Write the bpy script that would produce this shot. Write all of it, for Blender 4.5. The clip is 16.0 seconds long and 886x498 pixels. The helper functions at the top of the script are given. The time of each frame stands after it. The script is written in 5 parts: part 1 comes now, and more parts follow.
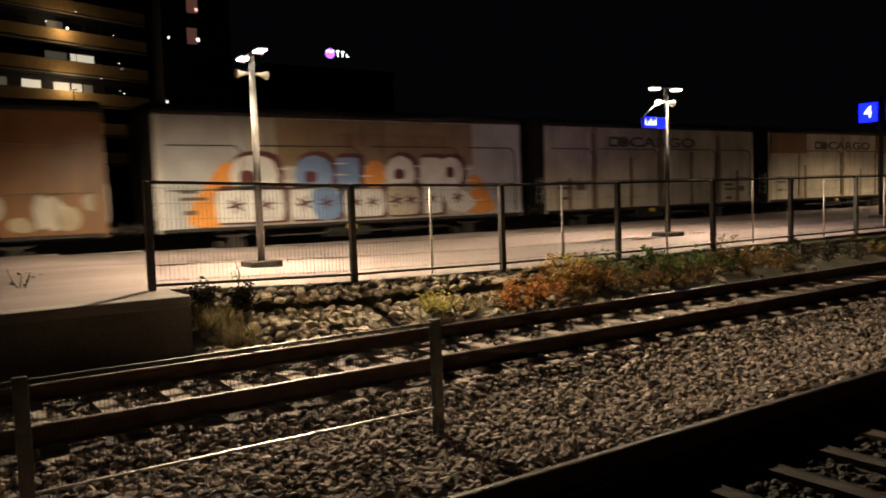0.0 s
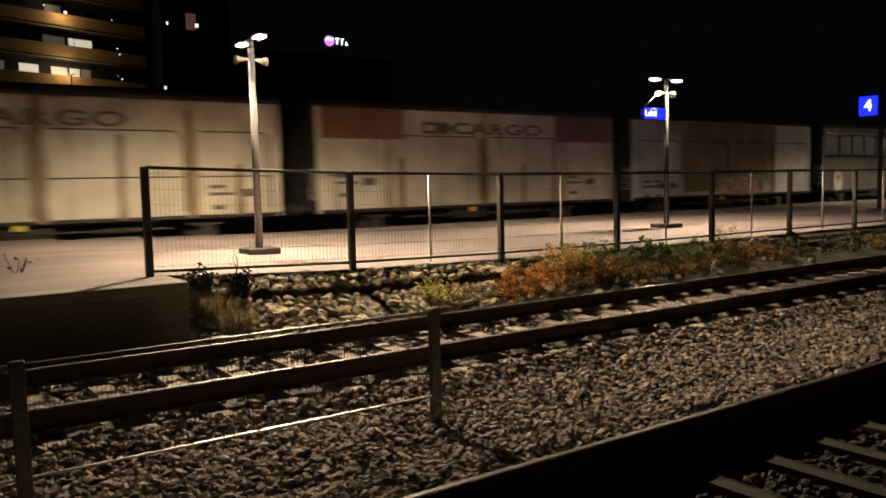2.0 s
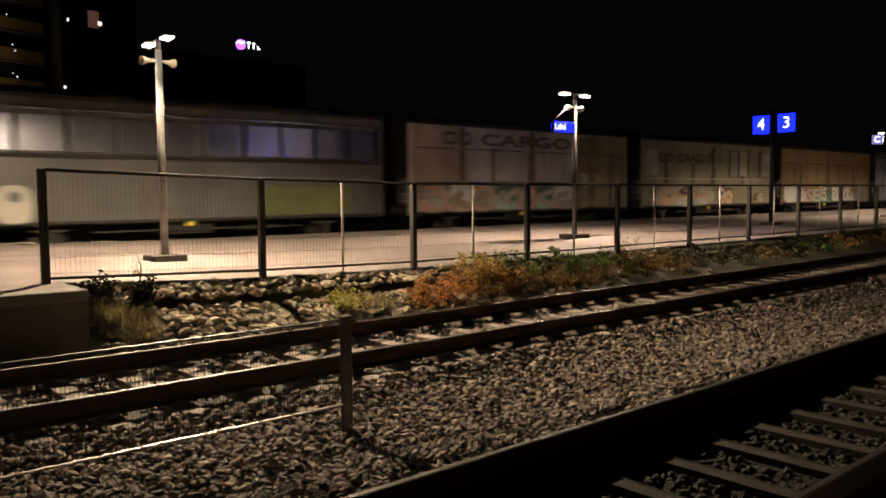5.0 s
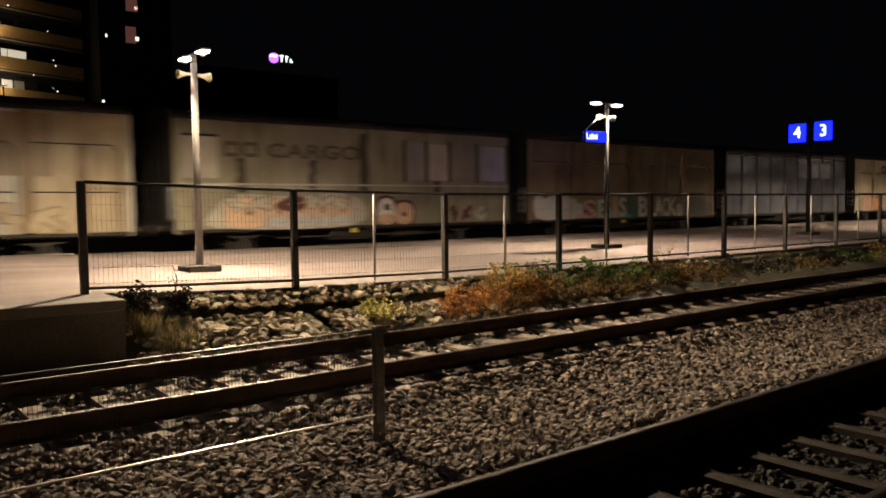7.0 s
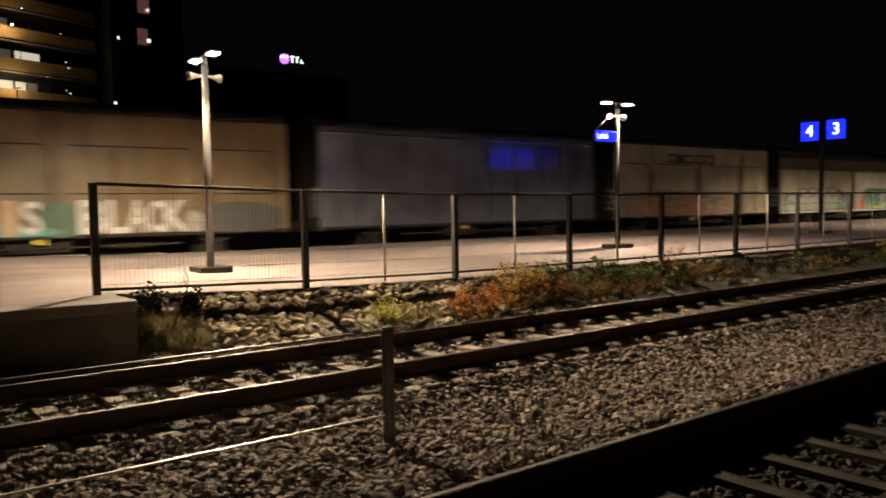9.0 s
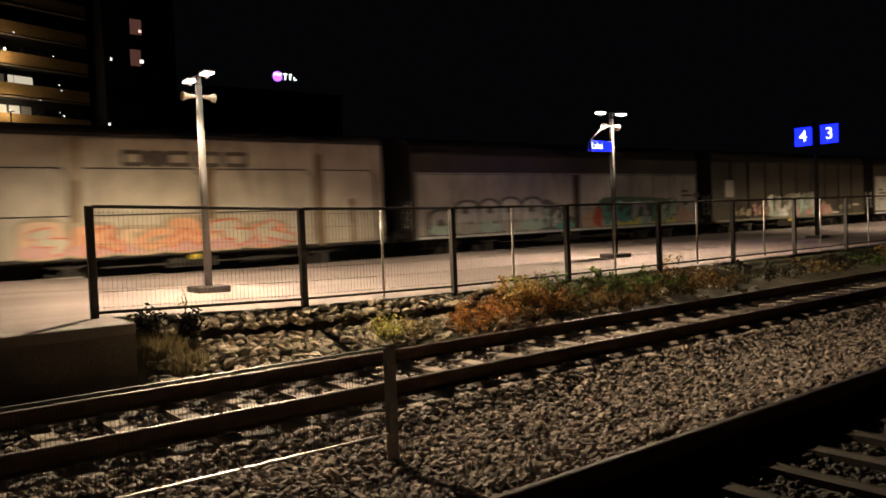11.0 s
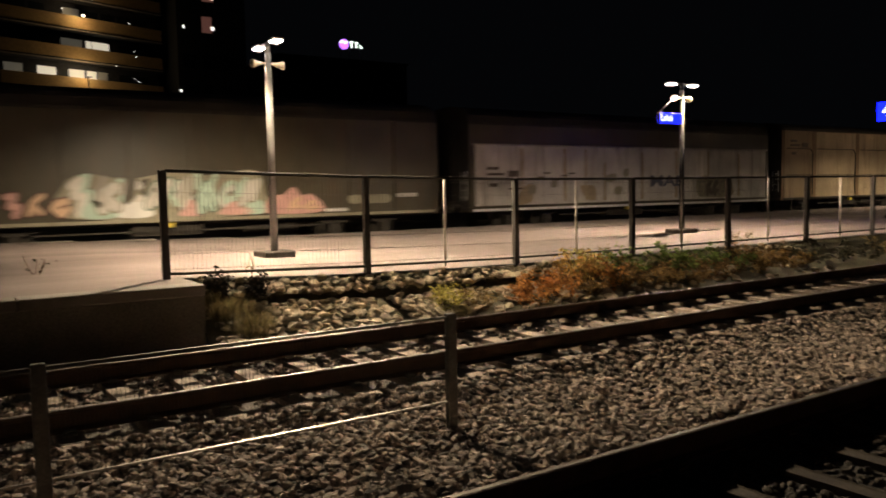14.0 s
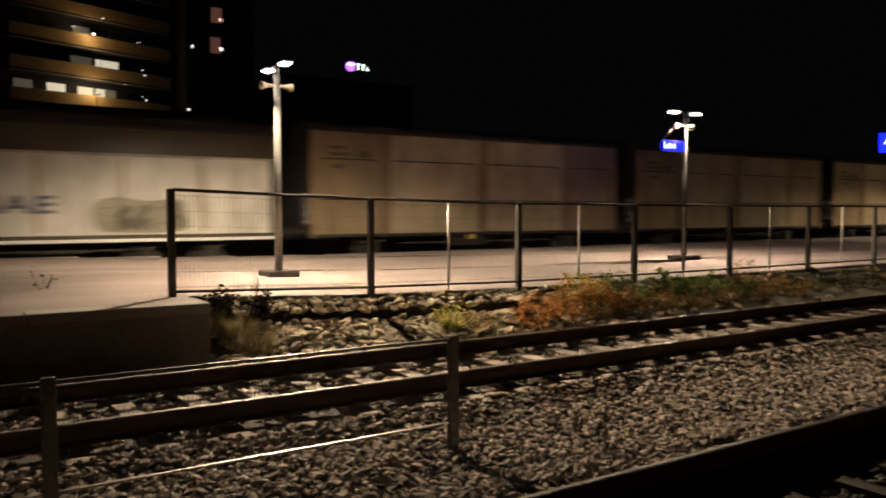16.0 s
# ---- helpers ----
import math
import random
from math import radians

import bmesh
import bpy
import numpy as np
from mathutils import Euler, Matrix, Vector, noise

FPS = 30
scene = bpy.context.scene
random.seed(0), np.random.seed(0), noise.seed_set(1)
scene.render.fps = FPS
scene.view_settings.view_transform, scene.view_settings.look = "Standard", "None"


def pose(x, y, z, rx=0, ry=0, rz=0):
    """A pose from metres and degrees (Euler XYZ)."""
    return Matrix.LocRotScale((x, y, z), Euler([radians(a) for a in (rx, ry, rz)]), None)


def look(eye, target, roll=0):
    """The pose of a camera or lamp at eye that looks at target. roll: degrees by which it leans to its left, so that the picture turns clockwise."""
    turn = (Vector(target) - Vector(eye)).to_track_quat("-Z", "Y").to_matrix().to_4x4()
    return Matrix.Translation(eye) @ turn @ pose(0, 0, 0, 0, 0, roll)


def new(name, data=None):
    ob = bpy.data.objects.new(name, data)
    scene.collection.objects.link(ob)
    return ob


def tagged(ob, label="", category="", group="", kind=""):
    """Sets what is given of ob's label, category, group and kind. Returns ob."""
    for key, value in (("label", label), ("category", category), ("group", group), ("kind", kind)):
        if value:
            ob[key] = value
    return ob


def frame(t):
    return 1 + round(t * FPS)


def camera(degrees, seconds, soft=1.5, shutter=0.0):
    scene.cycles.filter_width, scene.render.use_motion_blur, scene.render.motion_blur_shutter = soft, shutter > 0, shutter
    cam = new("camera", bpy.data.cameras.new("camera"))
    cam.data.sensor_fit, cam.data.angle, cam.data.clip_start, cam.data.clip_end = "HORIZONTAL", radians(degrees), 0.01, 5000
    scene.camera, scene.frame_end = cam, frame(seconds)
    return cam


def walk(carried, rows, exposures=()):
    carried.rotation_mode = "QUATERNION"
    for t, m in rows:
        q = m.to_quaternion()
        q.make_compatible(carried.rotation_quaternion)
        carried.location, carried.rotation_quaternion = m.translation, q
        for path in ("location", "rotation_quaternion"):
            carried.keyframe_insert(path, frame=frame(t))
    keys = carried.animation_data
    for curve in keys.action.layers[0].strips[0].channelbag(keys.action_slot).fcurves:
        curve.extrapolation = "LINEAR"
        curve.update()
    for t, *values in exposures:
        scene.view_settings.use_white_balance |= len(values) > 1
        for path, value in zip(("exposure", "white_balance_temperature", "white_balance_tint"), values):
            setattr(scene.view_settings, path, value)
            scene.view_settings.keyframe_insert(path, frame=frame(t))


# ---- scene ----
cam = camera(59.2, 16.0, soft=1.7, shutter=0.7)
PATH = [
    (0, look((0.042, -0.021, 1.628), (1.161, 1.632, 1.498), -2.0)),
    (0.5, look((0.044, -0.017, 1.622), (1.123, 1.66, 1.475), -1.7)),
    (1, look((0.049, -0.009, 1.622), (1.144, 1.656, 1.455), -2.1)),
    (1.5, look((0.038, -0.024, 1.623), (1.146, 1.634, 1.463), -2.4)),
    (2, look((0.042, 0.004, 1.618), (1.164, 1.652, 1.461), -1.4)),
    (2.5, look((0.039, 0.012, 1.614), (1.196, 1.634, 1.433), -0.4)),
    (3, look((0.025, 0.017, 1.617), (1.256, 1.58, 1.416), -0.1)),
    (3.5, look((0.034, 0.031, 1.615), (1.323, 1.546, 1.405), 0.1)),
    (4, look((0.028, 0.0, 1.615), (1.332, 1.505, 1.431), 0.1)),
    (6.5, look((0.027, -0.021, 1.611), (1.292, 1.524, 1.505), -1.0)),
    (7, look((0.021, -0.011, 1.61), (1.262, 1.554, 1.5), -0.7)),
    (7.5, look((0.02, -0.013, 1.616), (1.248, 1.561, 1.508), -0.6)),
    (8, look((0.012, -0.037, 1.618), (1.211, 1.56, 1.522), -1.1)),
    (8.5, look((0.022, -0.023, 1.617), (1.208, 1.585, 1.515), -1.1)),
    (9, look((0.029, -0.021, 1.617), (1.248, 1.561, 1.507), -0.9)),
    (9.2, look((0.04, -0.014, 1.611), (1.282, 1.551, 1.506), -0.9)),
    (11.3, look((0.023, 0.018, 1.64), (1.251, 1.595, 1.563), -2.4)),
    (11.5, look((0.018, 0.008, 1.641), (1.251, 1.58, 1.547), -2.2)),
    (12, look((0.014, 0.008, 1.636), (1.251, 1.574, 1.507), -1.8)),
    (12.5, look((0.014, 0.015, 1.631), (1.216, 1.607, 1.487), -1.9)),
    (13, look((0.006, 0.014, 1.635), (1.18, 1.626, 1.485), -1.7)),
    (13.5, look((0.009, 0.012, 1.644), (1.165, 1.637, 1.491), -1.3)),
    (14, look((0.015, 0.026, 1.636), (1.111, 1.693, 1.488), -1.1)),
    (14.5, look((-0.017, -0.008, 1.64), (1.002, 1.708, 1.515), -0.6)),
    (15, look((-0.034, -0.012, 1.636), (0.966, 1.716, 1.524), 0.0)),
    (15.5, look((-0.045, -0.022, 1.64), (0.962, 1.703, 1.537), 0.6)),
    (16, look((-0.055, -0.054, 1.648), (1.038, 1.619, 1.557), -0.1)),
]
walk(cam, PATH)

# World axes: x runs along the tracks, y across them, z = 0 is the top of the rails.
# ---- night sky and lamps' common values ----
world = bpy.data.worlds.new("night")
scene.world = world
world.use_nodes = True
wn = world.node_tree.nodes
wn["Background"].inputs["Color"].default_value = (0.55, 0.6, 0.75, 1)
wn["Background"].inputs["Strength"].default_value = 0.002
scene.view_settings.exposure = 0.1
LAMP_W = 5200.0
LAMP_COLOUR = (1.0, 0.785, 0.525)


# ---- materials ----
def mat(name, base, rough=0.8, metal=0.0, var=0.25, scale=6.0, fine=60.0, bump=0.2, per_object=0.0, island=0.0, second=None, spec=0.5, dist=0.02):
    """Surface with coarse blotches, fine grain and a bump at real size."""
    m = bpy.data.materials.new(name)
    m.use_nodes = True
    nt = m.node_tree
    n, l = nt.nodes, nt.links
    b = n["Principled BSDF"]
    b.inputs["Roughness"].default_value = rough
    b.inputs["Metallic"].default_value = metal
    b.inputs["Specular IOR Level"].default_value = spec
    co = n.new("ShaderNodeTexCoord")
    t1, t2 = n.new("ShaderNodeTexNoise"), n.new("ShaderNodeTexNoise")
    t1.inputs["Scale"].default_value, t2.inputs["Scale"].default_value = scale, fine
    t1.inputs["Detail"].default_value, t2.inputs["Detail"].default_value = 5.0, 3.0
    l.new(co.outputs["Object"], t1.inputs["Vector"])
    l.new(co.outputs["Object"], t2.inputs["Vector"])
    ramp = n.new("ShaderNodeValToRGB")
    ramp.color_ramp.elements[0].position, ramp.color_ramp.elements[1].position = 0.3, 0.72
    dark = tuple(c * (1 - var) for c in base)
    light = tuple(min(1, c * (1 + var)) for c in base) if second is None else second
    ramp.color_ramp.elements[0].color, ramp.color_ramp.elements[1].color = (*dark, 1), (*light, 1)
    l.new(t1.outputs["Fac"], ramp.inputs["Fac"])
    hsv = n.new("ShaderNodeHueSaturation")
    l.new(ramp.outputs["Color"], hsv.inputs["Color"])
    ma = n.new("ShaderNodeMapRange")
    ma.inputs["From Min"].default_value, ma.inputs["From Max"].default_value = 0.25, 0.75
    ma.inputs["To Min"].default_value, ma.inputs["To Max"].default_value = 1 - var, 1 + var
    l.new(t2.outputs["Fac"], ma.inputs["Value"])
    value = ma.outputs["Result"]
    for amount, node, out in ((per_object, "ShaderNodeObjectInfo", "Random"), (island, "ShaderNodeNewGeometry", "Random Per Island")):
        if amount:
            r = n.new(node)
            mr = n.new("ShaderNodeMapRange")
            mr.inputs["To Min"].default_value, mr.inputs["To Max"].default_value = 1 - amount, 1 + amount
            l.new(r.outputs[out], mr.inputs["Value"])
            mul = n.new("ShaderNodeMath")
            mul.operation = "MULTIPLY"
            l.new(value, mul.inputs[0])
            l.new(mr.outputs["Result"], mul.inputs[1])
            value = mul.outputs[0]
    l.new(value, hsv.inputs["Value"])
    l.new(hsv.outputs["Color"], b.inputs["Base Color"])
    if bump:
        bp = n.new("ShaderNodeBump")
        bp.inputs["Strength"].default_value, bp.inputs["Distance"].default_value = bump, dist
        l.new(t2.outputs["Fac"], bp.inputs["Height"])
        l.new(bp.outputs["Normal"], b.inputs["Normal"])
    return m


def glow(name, colour, strength):
    m = bpy.data.materials.new(name)
    m.use_nodes = True
    b = m.node_tree.nodes["Principled BSDF"]
    b.inputs["Base Color"].default_value = (*[c * 0.5 for c in colour], 1)
    b.inputs["Emission Color"].default_value = (*colour, 1)
    b.inputs["Emission Strength"].default_value = strength
    return m


M_SOIL = mat("soil", (0.05, 0.045, 0.04), 0.95, scale=0.6, fine=30, bump=0.6)
M_BALLAST = mat("ballast_bed", (0.11, 0.096, 0.085), 0.95, var=0.45, scale=2.5, fine=28, bump=1.0, dist=0.05)
M_DARKBED = mat("dark_ballast", (0.05, 0.045, 0.042), 0.9, var=0.5, scale=3, fine=28, bump=1.0, dist=0.05)
M_STONE = mat("ballast_stone", (0.31, 0.25, 0.205), 0.85, var=0.32, scale=9, fine=90, bump=0.3, island=0.8)
M_STONE1 = mat("ballast_stone_single", (0.295, 0.247, 0.21), 0.9, var=0.32, scale=9, fine=90, bump=0.3, per_object=0.68)
M_DARKSTONE = mat("dark_stone", (0.06, 0.05, 0.04), 0.85, var=0.3, scale=9, fine=90, bump=0.3, island=0.5)
M_ROCK = mat("wall_rock", (0.4, 0.335, 0.24), 0.9, var=0.3, scale=5, fine=45, bump=0.5, per_object=0.35)
M_MORTAR = mat("slope_earth", (0.085, 0.076, 0.04), 0.95, var=0.4, scale=3, fine=40, bump=0.8)
M_CONC = mat("concrete_wall", (0.2, 0.185, 0.16), 0.9, var=0.3, scale=1.2, fine=40, bump=0.25)
M_SLEEPER = mat("sleeper_concrete", (0.35, 0.285, 0.235), 0.9, var=0.3, scale=4, fine=60, bump=0.3, per_object=0.25)
M_SLEEPER_A = mat("sleeper_dark", (0.075, 0.06, 0.045), 0.9, var=0.35, scale=4, fine=60, bump=0.3, per_object=0.25)
M_RAIL = mat("rail_rust", (0.085, 0.05, 0.03), 0.7, 0.3, var=0.35, scale=5, fine=80, bump=0.2)
M_RAILTOP = mat("rail_polished", (0.21, 0.187, 0.168), 0.56, 1.0, var=0.12, scale=3, fine=40, bump=0.03)
M_DECK = mat("deck_asphalt", (0.26, 0.208, 0.196), 0.9, var=0.16, scale=0.35, fine=55, bump=0.25)
def streaks(m, amount, stretch):
    """Long faint marks along the platform, as sweeping and wheels leave them."""
    n, l = m.node_tree.nodes, m.node_tree.links
    pb = n["Principled BSDF"]
    src = pb.inputs["Base Color"].links[0].from_socket
    co, mp, tx = n.new("ShaderNodeTexCoord"), n.new("ShaderNodeMapping"), n.new("ShaderNodeTexNoise")
    mp.inputs["Scale"].default_value = stretch
    tx.inputs["Scale"].default_value, tx.inputs["Detail"].default_value = 1.0, 4.0
    l.new(co.outputs["Object"], mp.inputs["Vector"])
    l.new(mp.outputs["Vector"], tx.inputs["Vector"])
    mr, hs = n.new("ShaderNodeMapRange"), n.new("ShaderNodeHueSaturation")
    mr.inputs["From Min"].default_value, mr.inputs["From Max"].default_value = 0.3, 0.7
    mr.inputs["To Min"].default_value, mr.inputs["To Max"].default_value = 1 - amount, 1 + amount
    l.new(tx.outputs["Fac"], mr.inputs["Value"])
    l.new(mr.outputs["Result"], hs.inputs["Value"])
    l.new(src, hs.inputs["Color"])
    l.new(hs.outputs["Color"], pb.inputs["Base Color"])


streaks(M_DECK, 0.22, (0.09, 0.9, 1.0))
M_EDGE = mat("edge_concrete", (0.24, 0.215, 0.19), 0.9, var=0.2, scale=1.5, fine=60, bump=0.2, per_object=0.15)
M_STRIP = mat("deck_patch", (0.06, 0.048, 0.042), 0.85, var=0.3, scale=2, fine=50, bump=0.3)
M_POST = mat("fence_dark_steel", (0.07, 0.064, 0.06), 0.6, 0.4, var=0.2, scale=5, fine=60, bump=0.1)
M_FENCERAIL = mat("fence_rail_brown", (0.04, 0.033, 0.027), 0.85, 0.0, var=0.25, scale=5, fine=60, bump=0.1, spec=0.2)
M_PIPE = mat("fence_pipe", (0.6, 0.55, 0.5), 0.55, 0.5, var=0.2, scale=5, fine=60, bump=0.05)
M_WIRE = mat("fence_wire", (0.13, 0.12, 0.11), 0.33, 0.9, var=0.2, scale=5, fine=60, bump=0)
M_GALV = mat("galvanised", (0.14, 0.132, 0.12), 0.5, 0.5, var=0.25, scale=7, fine=50, bump=0.08)
M_BRIGHT = mat("bright_wire", (0.4, 0.37, 0.34), 0.45, 1.0, var=0.1, scale=7, fine=50, bump=0.0)
# darker copy of pole_steel: puts the far lamps' unlit poles into the colour
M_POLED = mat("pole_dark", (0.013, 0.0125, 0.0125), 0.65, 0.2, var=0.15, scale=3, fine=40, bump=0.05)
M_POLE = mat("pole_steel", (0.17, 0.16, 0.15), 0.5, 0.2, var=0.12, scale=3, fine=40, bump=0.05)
M_FOOT = mat("pole_footing", (0.07, 0.06, 0.055), 0.9, var=0.25, scale=4, fine=50, bump=0.3)
M_HORN = mat("horn_plastic", (0.62, 0.54, 0.4), 0.5, var=0.1, scale=4, fine=50, bump=0.03)
M_HEAD = mat("lamp_housing", (0.25, 0.24, 0.23), 0.5, 0.3, var=0.1, scale=4, fine=50, bump=0.03)
M_LED = glow("led_panel", (1.0, 0.86, 0.72), 60.0)
M_BLUE = glow("blue_sign_face", (0.003, 0.007, 1.0), 6.0)
M_SIGNWHITE = glow("sign_white", (0.85, 0.9, 1.0), 3.0)
M_FRAME = mat("sign_frame", (0.05, 0.05, 0.06), 0.5, 0.4, var=0.1, bump=0.02)
M_UNDER = mat("underframe_black", (0.042, 0.036, 0.03), 0.8, 0.2, var=0.4, scale=4, fine=40, bump=0.2)
M_ROOF = mat("wagon_roof", (0.03, 0.026, 0.022), 0.8, 0.1, var=0.3, scale=1.5, fine=30, bump=0.15)
M_END = mat("wagon_end", (0.03, 0.026, 0.024), 0.8, 0.1, var=0.35, scale=2, fine=30, bump=0.15)
M_YELLOW = mat("yellow_paint", (0.75, 0.6, 0.08), 0.6, var=0.15, bump=0.05)
M_DARKTEXT = mat("faded_lettering", (0.13, 0.108, 0.085), 0.8, var=0.3, scale=5, fine=40, bump=0.03)


# ---- mesh helpers ----
def box(bm, x0, x1, y0, y1, z0, z1, bevel=0.0):
    vs = [bm.verts.new(v) for v in ((x0, y0, z0), (x1, y0, z0), (x1, y1, z0), (x0, y1, z0), (x0, y0, z1), (x1, y0, z1), (x1, y1, z1), (x0, y1, z1))]
    fs = [bm.faces.new([vs[i] for i in q]) for q in ((0, 3, 2, 1), (4, 5, 6, 7), (0, 1, 5, 4), (1, 2, 6, 5), (2, 3, 7, 6), (3, 0, 4, 7))]
    if bevel:
        es = list({e for f in fs for e in f.edges})
        bmesh.ops.bevel(bm, geom=es, offset=bevel, segments=2, affect="EDGES", profile=0.5)


def tube(bm, a, b, r0, r1=None, n=10, cap=True):
    a, b = Vector(a), Vector(b)
    r1 = r0 if r1 is None else r1
    q = (b - a).to_track_quat("Z", "Y")
    rings = []
    for p0, r in ((a, r0), (b, r1)):
        rings.append([bm.verts.new(p0 + q @ Vector((r * math.cos(2 * math.pi * i / n), r * math.sin(2 * math.pi * i / n), 0))) for i in range(n)])
    for i in range(n):
        f = bm.faces.new((rings[0][i], rings[0][(i + 1) % n], rings[1][(i + 1) % n], rings[1][i]))
        f.smooth = n > 6
    if cap:
        bm.faces.new(rings[0][::-1])
        bm.faces.new(rings[1])


def extrude_x(bm, profile, x0, x1, caps=True):
    """Sweep a closed (y, z) outline along x."""
    a = [bm.verts.new((x0, y, z)) for y, z in profile]
    b = [bm.verts.new((x1, y, z)) for y, z in profile]
    k = len(profile)
    for i in range(k):
        bm.faces.new((a[i], a[(i + 1) % k], b[(i + 1) % k], b[i]))
    if caps:
        bm.faces.new(a[::-1])
        bm.faces.new(b)


def extrude_y(bm, outline, y0, y1):
    """Sweep a closed (x, z) outline along y."""
    a = [bm.verts.new((x, y0, z)) for x, z in outline]
    b = [bm.verts.new((x, y1, z)) for x, z in outline]
    k = len(outline)
    for i in range(k):
        bm.faces.new((a[i], a[(i + 1) % k], b[(i + 1) % k], b[i]))
    bm.faces.new(a[::-1])
    bm.faces.new(b)


def mesh_of(name, bm, material):
    bmesh.ops.recalc_face_normals(bm, faces=bm.faces)
    me = bpy.data.meshes.new(name)
    bm.to_mesh(me)
    bm.free()
    me.materials.append(material)
    return me


def part(name, bm, material, parent=None, label=""):
    ob = new(name, mesh_of(name, bm, material))
    if parent:
        ob.parent = parent
    return tagged(ob, label)


def shared(name, me, parent, m):
    ob = new(name, me)
    ob.parent = parent
    ob.matrix_basis = m
    return ob


def thing(name, label, category, group="", x=0.0, y=0.0, z=0.0, rz=0.0):
    ob = new(name)
    ob.matrix_basis = pose(x, y, z, 0, 0, rz)
    return tagged(ob, label, category, group)


def stone_mesh(seed, size, flat=0.7, sub=1, amp=0.42):
    """One irregular stone."""
    rnd = random.Random(seed)
    bm = bmesh.new()
    bmesh.ops.create_icosphere(bm, subdivisions=sub, radius=1.0)
    off = Vector((rnd.uniform(-9, 9), rnd.uniform(-9, 9), rnd.uniform(-9, 9)))
    sx, sy = rnd.uniform(0.8, 1.35), rnd.uniform(0.7, 1.1)
    for v in bm.verts:
        k = 1 + amp * noise.noise(v.co * 1.3 + off)
        v.co = Vector((v.co.x * sx, v.co.y * sy, v.co.z * flat)) * k * size
    return bm


def scatter(name, proto_bms, places, material, parent, label=""):
    """Many stones joined into one mesh: places are (x, y, z, size, seed)."""
    protos = []
    for bm in proto_bms:
        bm.verts.index_update()
        v = np.array([tuple(q.co) for q in bm.verts])
        f = np.array([[q.index for q in fa.verts] for fa in bm.faces])
        protos.append((v, f))
        bm.free()
    rng = np.random.default_rng(7)
    vs, fs, off = [], [], 0
    for x, y, z, size in places:
        v, f = protos[rng.integers(len(protos))]
        e = Euler((rng.uniform(-0.5, 0.5), rng.uniform(-0.5, 0.5), rng.uniform(0, 6.28))).to_matrix()
        vs.append((v * size) @ np.array(e).T + np.array((x, y, z)))
        fs.append(f + off)
        off += len(v)
    vs, fs = np.concatenate(vs), np.concatenate(fs)
    me = bpy.data.meshes.new(name)
    me.from_pydata(vs.tolist(), [], fs.tolist())
    me.materials.append(material)
    ob = new(name, me)
    if parent:
        ob.parent = parent
    return tagged(ob, label, kind="stuff")


# ---- ground and ballast ----
def grid_sheet(name, x0, x1, y0, y1, nx, ny, height, material, parent=None):
    xs, ys = np.linspace(x0, x1, nx), np.linspace(y0, y1, ny)
    vs = [(x, y, height(x, y)) for x in xs for y in ys]
    fs = [(i * ny + j, (i + 1) * ny + j, (i + 1) * ny + j + 1, i * ny + j + 1) for i in range(nx - 1) for j in range(ny - 1)]
    me = bpy.data.meshes.new(name)
    me.from_pydata(vs, [], fs)
    me.materials.append(material)
    ob = new(name, me)
    if parent:
        ob.parent = parent
    return ob


YA, YB = 2.62, 7.437          # centre lines of the two near tracks
YT = 23.5                     # centre line of the track with the train
GAUGE2 = 0.797                # half the distance of the rail heads' centres


def bed(x, y):
    """Height of the ballast."""
    z = -0.285 + 0.025 * noise.noise(Vector((x * 1.1, y * 1.1, 0)))
    for c, inner, top in ((YA, 0.72, -0.165), (YB, 1.17, -0.185)):
        d = abs(y - c)
        k = min(1.0, max(0.0, (d - inner) / 0.12))
        z = max(z, -0.25 + (top + 0.25) * k - max(0.0, d - 1.3) * 0.22 if d < 2.0 else -1.0)
    if y > 8.9:
        z -= (y - 8.9) * 0.3
    return z


ground = grid_sheet("ground", -900, 900, -900, 900, 3, 3, lambda x, y: -0.6, M_SOIL)
tagged(ground, "dark bare earth round the railway station", "ground", kind="structure")
ballast = grid_sheet("ballast_bed", -14, 26, 0.98, 9.6, 200, 60, bed, M_BALLAST)
tagged(ballast, "grey crushed-stone ballast round the tracks", "ballast", kind="structure")
far_bed = grid_sheet("ballast_bed_far", 26, 160, 0.98, 9.6, 60, 30, bed, M_BALLAST)
tagged(far_bed, "grey crushed-stone ballast round the tracks", "ballast", kind="structure")
# darker ballast between the near track's rails
dark_bed = grid_sheet("track_dark_bed", -8, 60, 1.95, 3.32, 120, 10, lambda x, y: bed(x, y) + 0.006, M_DARKBED)
tagged(dark_bed, "darker ballast between the rails", "ballast", kind="structure")
bed3 = grid_sheet("ballast_bed_goods_track", -60, 260, 21.9, 26.5, 40, 6, lambda x, y: -0.22, M_BALLAST)
tagged(bed3, "ballast under the goods track", "ballast", kind="structure")


# ---- tracks ----
def rail_profile(h=0.172):
    return [(-0.075, -h), (0.075, -h), (0.075, -h + 0.012), (0.012, -h + 0.03), (0.012, -0.045), (0.036, -0.036), (0.036, -0.008), (0.028, -0.001), (-0.028, -0.001), (-0.036, -0.008), (-0.036, -0.036), (-0.012, -0.045), (-0.012, -h + 0.03), (-0.075, -h + 0.012)]


